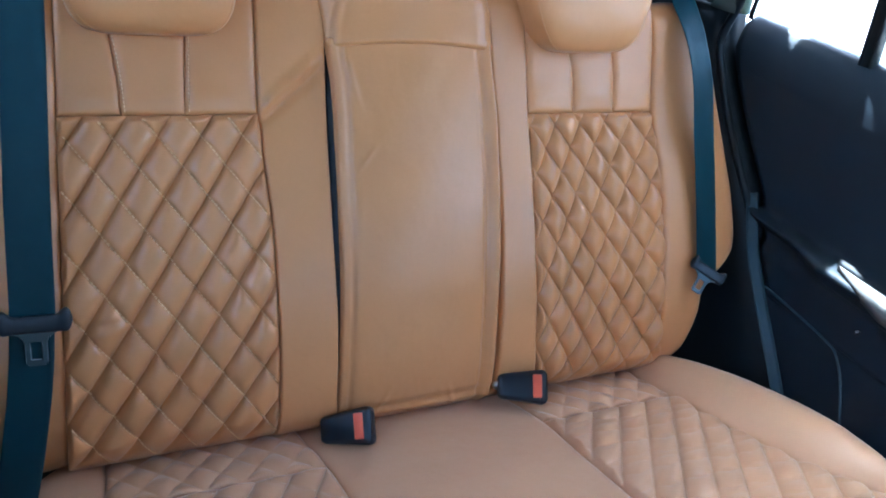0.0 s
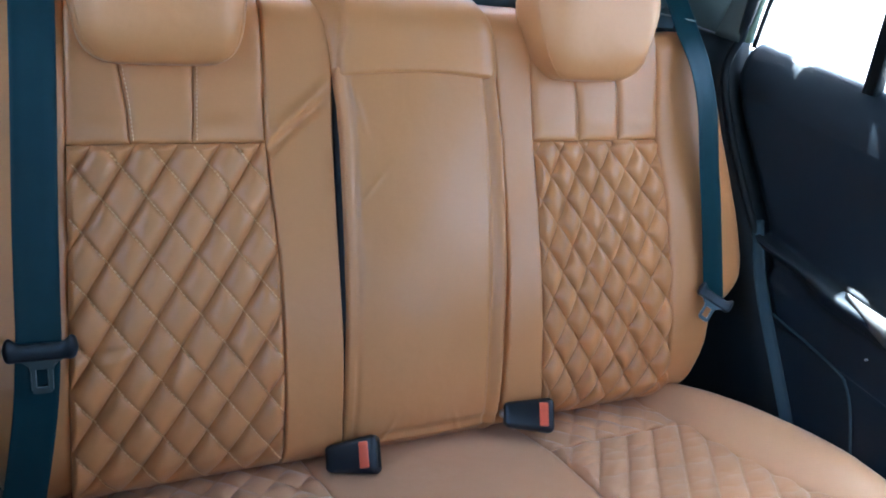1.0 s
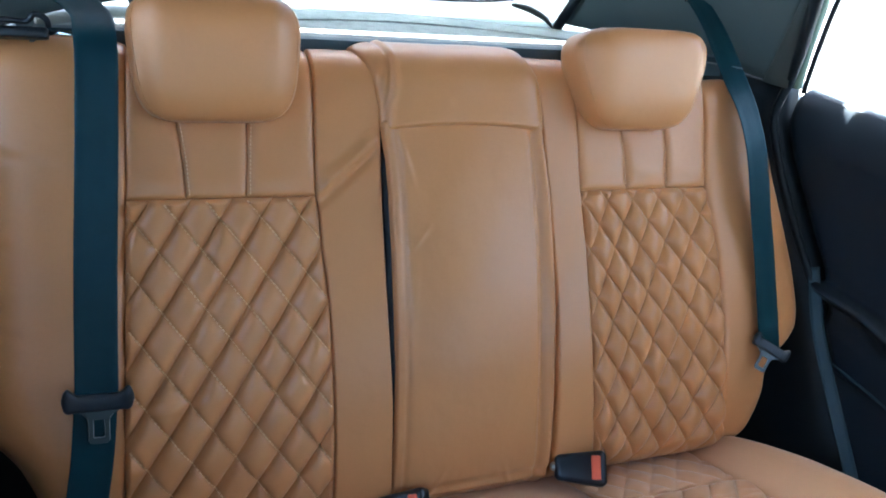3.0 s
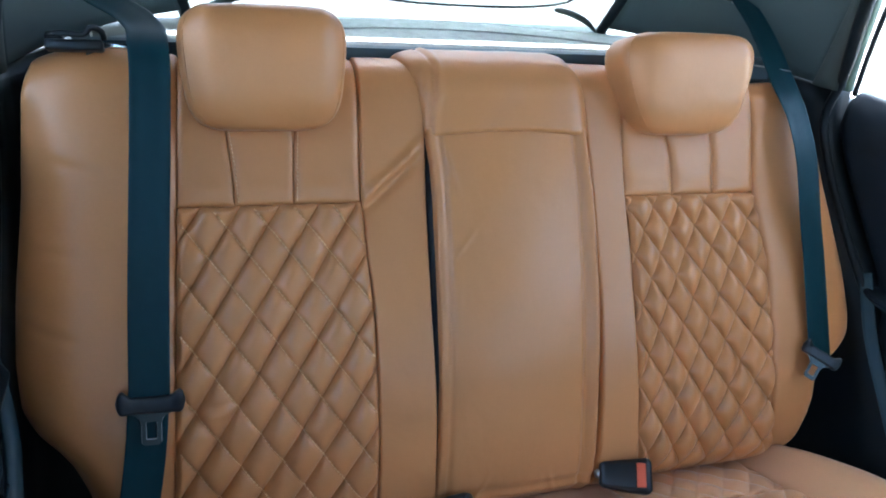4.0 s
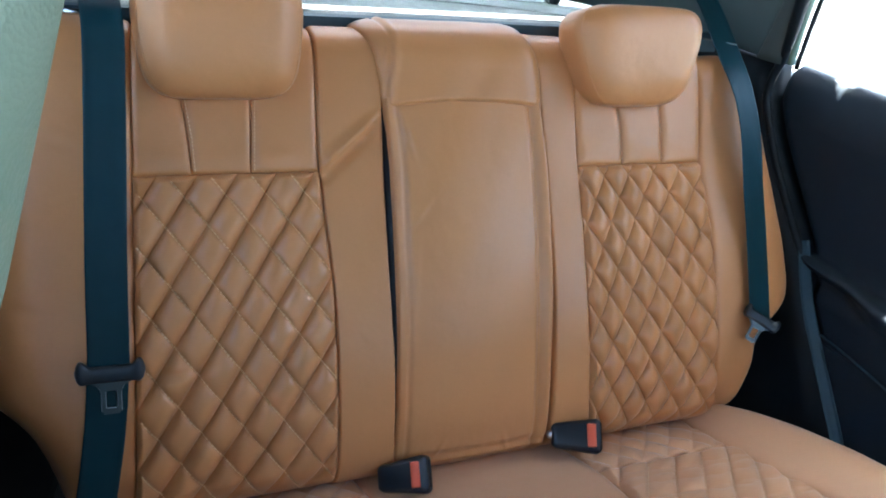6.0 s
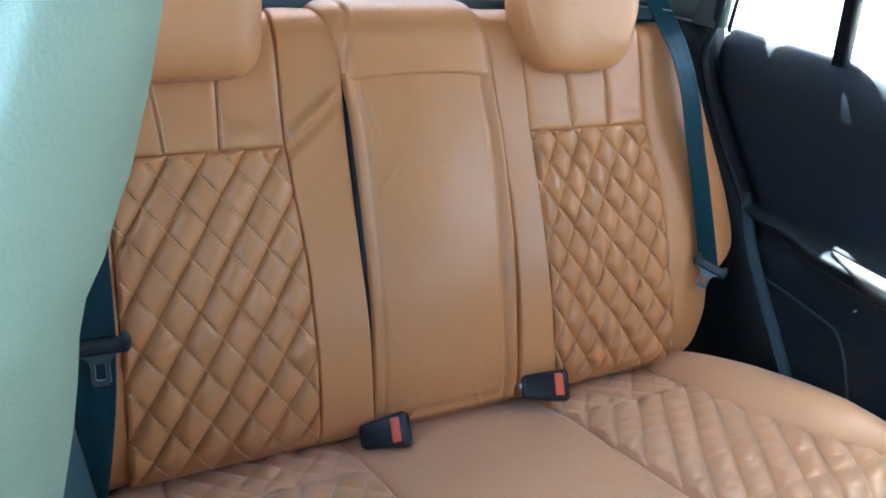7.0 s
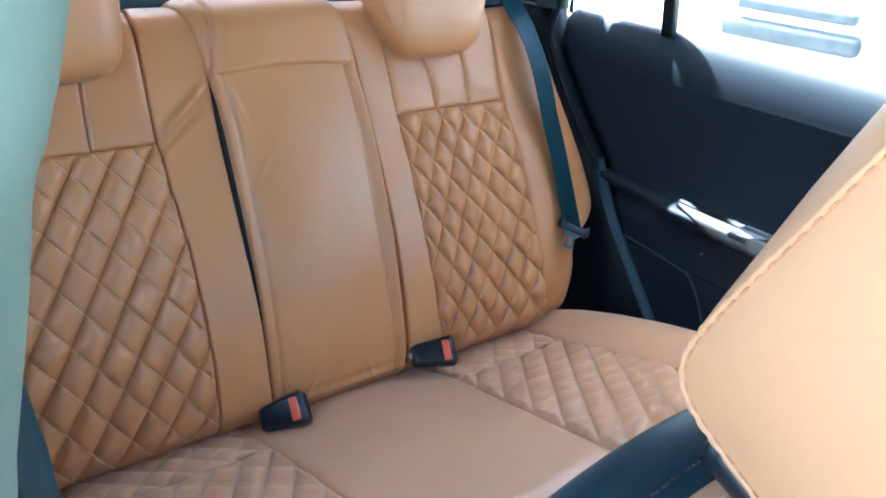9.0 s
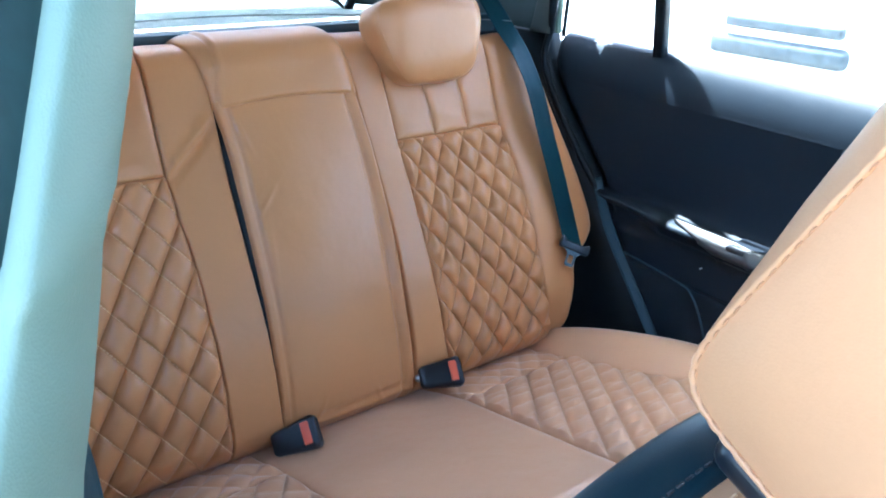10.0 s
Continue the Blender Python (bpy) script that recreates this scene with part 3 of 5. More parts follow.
def cushion_quilt(m, x, y, deep=0.0070):
    sa, a0, sb, b0, wide, deep_y = SEATING[m]
    p, q = (x - sa * y - a0) / wide, (y + sb * x - b0) / deep_y
    ribs = np.abs(np.sin(math.pi * (q * 1.5 + 0.25 * np.sin(math.pi * p) ** 2 + 0.10 * np.sin(31 * x + 17 * y)))) ** 0.7
    return deep * puff(p, 0.5, 2.2) * (0.62 + 0.38 * puff(q, 0.5, 2.2)) * (1 + 0.08 * chance(np.floor(p), np.floor(q), m)) + (0.0026 if m > 0 else 0.0014) * ribs * np.abs(np.sin(math.pi * p)) ** 0.6 - 0.0016 * np.exp(-((p - np.round(p)) / 0.05) ** 2)


for m in (-1, 1):
    lo = mid_edge if m > 0 else (lambda y: -mid_edge_l(y))
    def mirror(fn, m=m):
        return lambda y: m * fn(y)
    soft = lambda x, y, s, t, m=m: cushion_quilt(m, x, y) * np.clip(np.minimum(s, 1 - s) / 0.03, 0, 1) * np.clip(np.minimum(t, 1 - t) / 0.03, 0, 1)
    rear = lambda x, y, s, t: 0.0065 * np.abs(np.sin(math.pi * (x / 0.05 + y / 0.06))) ** 0.7 * np.abs(np.sin(math.pi * (x / 0.05 - y / 0.06))) ** 0.7 * np.clip(np.minimum(s, 1 - s) / 0.03, 0, 1) + 0.0015 * np.sin(90 * x + 40 * y) * np.sin(70 * y)
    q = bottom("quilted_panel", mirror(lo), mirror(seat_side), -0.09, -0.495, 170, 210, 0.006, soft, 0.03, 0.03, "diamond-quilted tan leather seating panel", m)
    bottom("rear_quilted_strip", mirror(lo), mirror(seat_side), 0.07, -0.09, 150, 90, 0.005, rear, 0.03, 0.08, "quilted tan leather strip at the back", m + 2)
    lines = []
    sa, a0, sb, b0, wide, deep_y = SEATING[m]
    for k in range(-24, 25):
        y = np.linspace(-0.45, -0.095, 160)
        x = sa * y + a0 + k * wide
        ok = (m * x > m * m * lo(y) + 0.003) & (m * x < seat_side(y) - 0.003)
        if ok.sum() > 4:
            lines.append((np.stack([x[ok], y[ok], sit(y[ok]) + 0.0066], -1), np.array([0, 0, 1.0])))
        x = np.linspace(-0.56, 0.56, 500)
        y = b0 + k * deep_y - sb * x
        ok = (m * x > lo(y) + 0.003) & (m * x < seat_side(y) - 0.003) & (y > -0.45) & (y < -0.095)
        if ok.sum() > 4 and m < 0:  # sunk out of sight on the other side
            lines.append((np.stack([x[ok], y[ok], sit(y[ok]) + 0.0082], -1), np.array([0, 0, 1.0])))
    stitches("stitching", lines, q, PALE_THREAD, r=0.0008 if m < 0 else 0.0005)
    fall = lambda x, y, s, t, m=m: (0.026 * np.sin(math.pi * np.clip(s, 0, 1)) * np.clip((y + 0.50) / 0.2, 0, 1) if m > 0 else 0.0) - 0.035 * np.clip((s - 0.45) / 0.55, 0, 1) ** 2.4 + 0.008 * np.sin(math.pi * np.clip(s * 1.1, 0, 1))
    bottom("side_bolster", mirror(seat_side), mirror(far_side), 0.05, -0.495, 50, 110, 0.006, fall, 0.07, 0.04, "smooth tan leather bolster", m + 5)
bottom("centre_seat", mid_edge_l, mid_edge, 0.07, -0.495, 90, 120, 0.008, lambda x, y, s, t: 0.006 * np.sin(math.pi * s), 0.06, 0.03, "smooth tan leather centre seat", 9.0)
bm = bmesh.new()
box(bm, (-0.56, -0.47, 0.08), (0.56, 0.06, 0.29), 0.03)
part("cushion_base", bm, BLACK_LEATHER, cushion, "black lower skirt of the cushion")

# ---- belt buckles ----
def buckle(tip, way, up, label, big=1.0):
    """tip: the middle of the button face; way: where it points; up: the button's normal."""
    way, up = Vector(way).normalized(), Vector(up)
    side = way.cross(up).normalized()
    up = side.cross(way).normalized()
    m = Matrix((( *side, 0), (*way, 0), (*up, 0), (0, 0, 0, 1))).transposed()
    m.translation = Vector(tip)
    b = thing("seat_belt_buckle", tuple(m @ Vector((0, -0.06, -0.01))), label, "belt buckle", "rear belt buckles")
    bm = bmesh.new()
    made = box(bm, (-0.020 * big, -0.074, -0.017), (0.020 * big, 0.006, 0.013), 0.009, None, 5)
    for v in made:
        k = (v.co.y + 0.074) / 0.080
        v.co.x *= 0.66 + 0.34 * min(1, k * 1.5)
        v.co.z *= 0.70 + 0.30 * k
        v.co.z += 0.002 * (1 - (v.co.x / 0.027) ** 2)
        v.co = m @ v.co
    part("housing", bm, PLASTIC, b)
    bm = bmesh.new()
    box(bm, (-0.0135 * big, -0.0185, 0.0105), (0.0135 * big, -0.0040, 0.0155), 0.0022, m)
    part("release_button", bm, RED, b, "worn red release button")
    bm = bmesh.new()
    box(bm, (-0.014 * big, 0.003, -0.006), (0.014 * big, 0.0068, 0.0035), 0.001, m)
    part("latch_slot", bm, SEAL, b)
    bm = bmesh.new()
    box(bm, (-0.011, -0.070, -0.020), (0.011, -0.04, -0.006), 0.003, m)
    part("stalk", bm, PLASTIC, b)
    return b


buckle((-0.092, -0.060, 0.366), (0.76, -0.48, 0.40), (-0.35, -0.62, 0.70), "black belt buckle with red button tucked beside the armrest cover", 1.37)
b2 = buckle((0.206, -0.050, 0.368), (0.92, -0.38, 0.10), (-0.30, -0.62, 0.72), "black belt buckle with red button beside the quilted cushion", 1.37)
bm = bmesh.new()
tube(bm, [seat(0.139, -0.026, 0.021), seat(0.139, -0.036, 0.023)], 0.007, 14)
part("screw", bm, STEEL, b2, "small steel screw")

# ---- rear seat belts ----
def latch_tongue(parent, p, along, across, big=1.0):
    """p: the middle of the plastic bar; along: down the belt; across: the belt's width."""
    along, across = Vector(along).normalized(), Vector(across).normalized()
    up = across.cross(along).normalized()
    across = along.cross(up)
    m = Matrix(((*across, 0), (*along, 0), (*up, 0), (0, 0, 0, 1))).transposed()
    m = m @ Matrix.Scale(big, 4)
    m.translation = Vector(p)
    # plastic bar with rounded lugs at its ends
    bm = bmesh.new()
    rings, n = [], 16
    for i in range(33):
        x = -0.040 + 0.080 * i / 32
        k = abs(x) / 0.040
        lug = min(1, max(0, (k - 0.55) / 0.3))
        lug = lug * lug * (3 - 2 * lug)
        end = math.sqrt(max(0.02, 1 - max(0, (k - 0.80) / 0.20) ** 2))
        hy, hz, cy = (0.0105 + 0.0045 * lug) * end, (0.0060 + 0.0022 * lug) * end, 0.0035 * (1 - lug)
        rings.append([bm.verts.new(m @ Vector((x, cy + hy * power(math.sin(2 * math.pi * j / n), 0.7), hz * power(math.cos(2 * math.pi * j / n), 0.7)))) for j in range(n)])
    for r0, r1 in zip(rings, rings[1:]):
        for j in range(n):
            bm.faces.new((r0[j], r0[(j + 1) % n], r1[(j + 1) % n], r1[j]))
    bm.faces.new(rings[0][::-1]); bm.faces.new(rings[-1])
    bar = part("latch_bar", bm, PLASTIC, parent)
    # plate with a square window
    bm = bmesh.new()
    outer = [(-0.025, 0.013), (0.025, 0.013), (0.0175, 0.0165), (0.0125, 0.022), (0.0112, 0.028), (0.0112, 0.050), (0.008, 0.0535), (-0.008, 0.0535), (-0.0112, 0.050), (-0.0112, 0.028), (-0.0125, 0.022), (-0.0175, 0.0165)]
    inner = [(-0.003, 0.0245), (0.003, 0.0245), (0.0055, 0.0245), (0.0065, 0.0255), (0.0065, 0.030), (0.0065, 0.045), (0.0055, 0.0465), (-0.0055, 0.0465), (-0.0065, 0.045), (-0.0065, 0.030), (-0.0065, 0.0255), (-0.0055, 0.0245)]
    rings = []
    for z in (0.0012, -0.0012):
        rings.append(([bm.verts.new(m @ Vector((x, y, z))) for x, y in outer], [bm.verts.new(m @ Vector((x, y, z))) for x, y in inner]))
    n = len(outer)
    for i in range(n):
        j = (i + 1) % n
        (o0, i0), (o1, i1) = rings
        bm.faces.new((o0[i], o0[j], i0[j], i0[i]))
        bm.faces.new((o1[j], o1[i], i1[i], i1[j]))
        bm.faces.new((o0[j], o0[i], o1[i], o1[j]))
        bm.faces.new((i0[i], i0[j], i1[j], i1[i]))
    part("latch_plate", bm, PLATE, bar, "dark steel latch plate", smooth=False)
    # worn bright edge round the plate and its window
    bm = bmesh.new()
    for line in (outer[1:] + outer[:1], inner + inner[:1]):
        tube(bm, [m @ Vector((x, y, 0.0010)) for x, y in line], 0.0007, 6)
    part("plate_edge", bm, STEEL, bar, "bright worn edge")


belt_l = thing("rear_seat_belt", tuple(seat(-0.53, -0.05, 0.0)), "dark teal-black seat belt hanging over the bolster, latch tongue unfastened", "seat belt", "rear seat belts")
line = curve_points([(-0.640, 0.50, 1.13), (-0.572, 0.365, 1.012), tuple(seat(-0.497, 0.034, 0.697)), tuple(seat(-0.483, -0.030, 0.650)), tuple(seat(-0.486, -0.046, 0.55)),
                     tuple(seat(-0.497, -0.066, 0.36)), tuple(seat(-0.503, -0.074, 0.225))], 60)
bm = bmesh.new()
ribbon(bm, line, [(1, 0.25 * max(0, 1 - i / 16), 0)for i in range(len(line))], 0.048, 0.0016)
part("webbing", bm, WEBBING, belt_l)
line = curve_points([tuple(seat(-0.503, -0.072, 0.235)), tuple(seat(-0.512, -0.068, 0.15)), tuple(seat(-0.530, -0.058, 0.05)), tuple(seat(-0.555, -0.04, -0.06))], 30)
bm = bmesh.new()
ribbon(bm, line, [(1, 0, 0.12 + 0.2 * i / len(line)) for i in range(len(line))], 0.048, 0.0016)
part("lower_webbing", bm, WEBBING, belt_l)
latch_tongue(belt_l, seat(-0.5015, -0.076, 0.222), seat(-0.506, -0.078, 0.1) - seat(-0.503, -0.078, 0.222), (1, 0, 0.0))

belt_r = thing("rear_seat_belt", tuple(seat(0.55, -0.03, 0.0)), "dark teal-black seat belt hanging beside the window, latch tongue turned", "seat belt", "rear seat belts")
line = curve_points([(0.575, 0.47, 1.025), (0.570, 0.38, 0.975), tuple(seat(0.535, 0.038, 0.631)), tuple(seat(0.529, -0.002, 0.572)), tuple(seat(0.532, -0.022, 0.50)), tuple(seat(0.536, -0.030, 0.40)), tuple(seat(0.541, -0.036, 0.32)), tuple(seat(0.534, -0.060, 0.172))], 72)
bm = bmesh.new()
ribbon(bm, line, [(1, -0.25 + 0.32 * min(1, max(0, (i - 20) / 12)), -0.05) for i in range(len(line))], 0.048, 0.0016)
part("webbing", bm, WEBBING, belt_r)
line = curve_points([tuple(seat(0.540, -0.035, 0.19)), tuple(seat(0.575, 0.02, 0.15)), tuple(seat(0.61, 0.07, 0.10))], 24)
bm = bmesh.new()
ribbon(bm, line, [(1, -0.5, 0) for i in range(len(line))], 0.048, 0.0016)
part("lower_webbing", bm, WEBBING, belt_r)
latch_tongue(belt_r, seat(0.526, -0.072, 0.182), (-0.60, -0.30, -0.70), (0.644, -0.612, -0.459), 0.84)
for m in (-1, 1):
    dr = thing("belt_guide_ring", (m * 0.585, 0.49, 1.02), "black plastic belt guide ring on the pillar trim", "belt guide", "belt guides")
    bm = bmesh.new()
    box(bm, (m * 0.585 - 0.03, 0.475, 1.012), (m * 0.585 + 0.03, 0.50, 1.045), 0.008)
    part("ring_cover", bm, PLASTIC, dr)
    bm = bmesh.new()
    tube(bm, [(m * 0.585 - 0.026, 0.468, 1.012), (m * 0.585 + 0.026, 0.468, 1.012)], 0.004, 10)
    part("ring_bar", bm, CHROME, dr)

# plastic belt clip and seat-back latch on top of the backrest
clip = thing("belt_clip", tuple(seat(-0.57, 0.05, 0.66)), "black plastic belt clip on top of the backrest", "belt clip")
bm = bmesh.new()
made = box(bm, (-0.607, 0.035, 0.655), (-0.538, 0.062, 0.669), 0.004)
made += box(bm, (-0.607, 0.040, 0.668), (-0.585, 0.058, 0.676), 0.003)
for v in made:
    v.co = Vector(seat(v.co.x, v.co.y, v.co.z))
part("clip_base", bm, PLASTIC, clip)
bm = bmesh.new()
tube(bm, curve_points([seat(-0.604, 0.04, 0.674), seat(-0.585, 0.038, 0.676), seat(-0.562, 0.040, 0.675), seat(-0.552, 0.038, 0.684), seat(-0.540, 0.04, 0.680), seat(-0.537, 0.045, 0.67)], 24), 0.004, 8)
part("clip_hook", bm, PLASTIC, clip)
bm = bmesh.new()
tube(bm, [seat(-0.538, 0.05, 0.664), seat(-0.49, 0.05, 0.662)], 0.004, 10)
part("clip_rod", bm, CHROME, clip, "bright steel rod")
knob = thing("seat_latch", tuple(seat(0.475, 0.08, 0.66)), "black plastic seat release knob behind the headrest", "latch")
bm = bmesh.new()
made = box(bm, (0.455, 0.075, 0.640), (0.49, 0.10, 0.690), 0.006)
for v in made:
    v.co = Vector(seat(v.co.x, v.co.y, v.co.z))
part("latch_housing", bm, PLASTIC, knob)
bm = bmesh.new()
tube(bm, [seat(0.462 + 0.010 * math.cos(a), 0.072, 0.684 + 0.010 * math.sin(a)) for a in np.linspace(0, 6.28, 20)], 0.002, 6)
part("latch_eye", bm, CHROME, knob)

# ---- car shell ----
def slab(name, outline, axis, lo, hi, mat, label, category, bevel=0.0, kind="structure"):
    """A flat outline pushed from lo to hi along an axis."""
    bm = bmesh.new()
    def put(a, b, c):
        return {"x": (c, a, b), "y": (a, c, b), "z": (a, b, c)}[axis]
    r0 = [bm.verts.new(put(a, b, lo)) for a, b in outline]
    r1 = [bm.verts.new(put(a, b, hi)) for a, b in outline]
    n = len(outline)
    bm.faces.new(r0[::-1])
    bm.faces.new(r1)
    for i in range(n):
        bm.faces.new((r0[i], r0[(i + 1) % n], r1[(i + 1) % n], r1[i]))
    if bevel:
        bmesh.ops.bevel(bm, geom=bm.edges[:], offset=bevel, segments=2, affect="EDGES")
    return tagged(part(name, bm, mat, smooth=False), label, category, kind=kind)


slab("floor", [(-0.70, -2.0), (0.70, -2.0), (0.70, 0.80), (-0.70, 0.80)], "z", -0.05, 0.0, CARPET, "dark carpeted car floor", "floor")
# the unseen right edge is tabbed and notched to shape sun on door sill and ledge
slab("ceiling", [(-0.60, -0.84), (0.706, -0.84), (0.708, -0.06), (0.655, -0.03), (0.655, 0.178), (0.76, 0.18), (0.76, 0.33), (0.706, 0.335), (0.706, 0.37), (0.76, 0.375), (0.76, 0.46), (0.56, 0.56), (-0.56, 0.56), (-0.66, 0.46), (-0.66, -0.70), (-0.60, -0.74)], "z", 1.38, 1.44, HEADLINER, "fabric headliner under the roof, right edge notched out of view to shape the sun", "ceiling", 0.01)
# front roof and bulkhead, out of view, added to narrow the light from ahead
slab("ceiling_front", [(-0.60, -1.52), (0.60, -1.52), (0.675, -0.852), (-0.60, -0.852)], "z", 1.375, 1.43, HEADLINER, "unseen fabric headliner over the front seats, added to cut light from the front", "ceiling", 0.01)
slab("wall_front", [(-0.70, 0.0), (0.70, 0.0), (0.70, 0.93), (-0.70, 0.93)], "y", -2.05, -1.98, TRIM_DARK, "dark unseen front bulkhead, closing off low light from the front", "wall")
slab("wall_rear", [(-0.66, 0.0), (0.66, 0.0), (0.66, 0.90), (-0.66, 0.90)], "y", 0.76, 0.82, TRIM_GREY, "grey tailgate trim", "wall")

slab("trim_tailgate_header", [(0.50, 1.31), (0.56, 1.31), (0.56, 1.38), (0.50, 1.38)], "x", -0.60, 0.60, TRIM_GREY, "grey trim over the tailgate window", "trim", 0.01)

# unseen header, hung low to keep high sky light off the bench tops
slab("trim_window_header", [(-0.735, 1.27), (-0.655, 1.27), (-0.655, 1.379), (-0.735, 1.379)], "y", -0.72, 0.24, TRIM_DARK, "dark unseen frame over the closed rear door's window, lowered to cut sky light", "trim", 0.01)

# parcel shelf behind the bench
def shelf_back(x):
    return 0.655 - 0.9 * x * x


def shelf_piece(name, near, far, z0, z1, mat, label=""):
    """A piece of the shelf between two curved edges."""
    n = 40
    xs = np.linspace(-0.56, 0.56, n)
    verts = [(x, f(x), z) for z in (z0, z1) for f in (near, far) for x in xs]
    faces = []
    for i in range(n - 1):
        a, b, c, d = i, n + i, 2 * n + i, 3 * n + i
        faces += [(a, b, b + 1, a + 1), (c + 1, d + 1, d, c), (a + 1, c + 1, c, a), (b, d, d + 1, b + 1)]
    faces += [(0, 2 * n, 3 * n, n), (n - 1, 2 * n - 1, 4 * n - 1, 3 * n - 1)]
    return raw(name, verts, faces, mat, shelf, label, smooth=False)


shelf = thing("parcel_shelf", (0, 0.345, 0.905), "grey felt parcel shelf in hard sunlight behind the backrest", "parcel shelf")
shelf_piece("shelf_board", lambda x: 0.345 + 0 * x, lambda x: np.maximum(shelf_back(x), 0.36), 0.905, 0.925, SHELF, "speckled grey felt board")
shelf_piece("shelf_rib", lambda x: np.maximum(shelf_back(x), 0.36) - 0.105, lambda x: np.maximum(shelf_back(x), 0.36) - 0.100, 0.925, 0.9275, SHELF)
# dark strips stand in for the shaded gaps behind and before the board
shelf_piece("rear_gap_strip", lambda x: np.maximum(shelf_back(x), 0.36), lambda x: np.maximum(shelf_back(x), 0.36) + 0.058, 0.895, 0.915, SEAL_DUSTY, "dull dark strip for the groove along the rear of the shelf")
shelf_piece("front_gap_strip", lambda x: 0.322 + 0 * x, lambda x: 0.343 + 0 * x, 0.90, 0.934, SEAL_DUSTY, "dull blue-black strip for the dark gap at the front")
slab("trim_tailgate_sill", [(-0.56, 0.42), (-0.40, 0.57), (-0.2, 0.675), (0.0, 0.714), (0.2, 0.675), (0.40, 0.57), (0.56, 0.42), (0.60, 0.76), (-0.60, 0.76)], "z", 0.885, 0.905, TRIM_EDGE, "grey plastic sill under the tailgate glass", "trim")

# rear window: rubber round the glass, leaning forward to the roof
def rear_at(x, h):
    """A point of the tailgate glass; h runs up it."""
    return Vector((x, 0.70 - 0.42 * h, 0.925 + h))


window_rear = tagged(new("window_1"), "tailgate window with a black rubber frame, blown out by daylight", "window", kind="structure")
rim = [(-0.41, -0.03), (0.41, -0.03), (0.424, -0.024), (0.436, 0.015), (0.448, 0.06), (0.464, 0.12), (0.45, 0.30), (-0.45, 0.30), (-0.464, 0.12), (-0.448, 0.06), (-0.436, 0.015), (-0.424, -0.024), (-0.41, -0.03)]
bm = bmesh.new()
tube(bm, [rear_at(x, h) for x, h in rim], 0.012, 10)
part("window_frame", bm, SEAL, window_rear)
bm = bmesh.new()
g0 = [bm.verts.new(rear_at(x, h)) for x, h in rim[:-1]]
g1 = [bm.verts.new(rear_at(x, h) + Vector((0, 0.0036, 0.0018))) for x, h in rim[:-1]]
bm.faces.new(g0[::-1]); bm.faces.new(g1)
for i in range(len(g0)):
    bm.faces.new((g0[i], g0[(i + 1) % len(g0)], g1[(i + 1) % len(g0)], g1[i]))
part("pane", bm, GLASS_TINTED, window_rear, smooth=False)
# wiper resting low on the outside of the glass
wiper = thing("rear_wiper", tuple(rear_at(0, 0) + Vector((0, 0.03, 0))), "thin black wiper resting on the tailgate glass", "wiper")
bm = bmesh.new()
tube(bm, curve_points([rear_at(x, h) + Vector((0, 0.012, 0.004)) for x, h in ((-0.30, 0.075), (-0.073, 0.028), (0.146, 0.021), (0.292, 0.030), (0.355, 0.052), (0.40, 0.085))], 40), 0.0025, 8)
part("wiper_blade", bm, SEAL, wiper)
for m in (-1, 1):
    bm = bmesh.new()
    tube(bm, curve_points([rear_at(m * x, h) - Vector((0, 0.004, 0)) for x, h in ((0.30, 0.027), (0.34, 0.020), (0.385, 0.002), (0.42, -0.024))], 24), [0.001 + 0.006 * math.sin(math.pi * min(1, 0.12 + i / 27)) for i in range(25)], 8)
    part("glass_border", bm, TRIM_EDGE, window_rear)

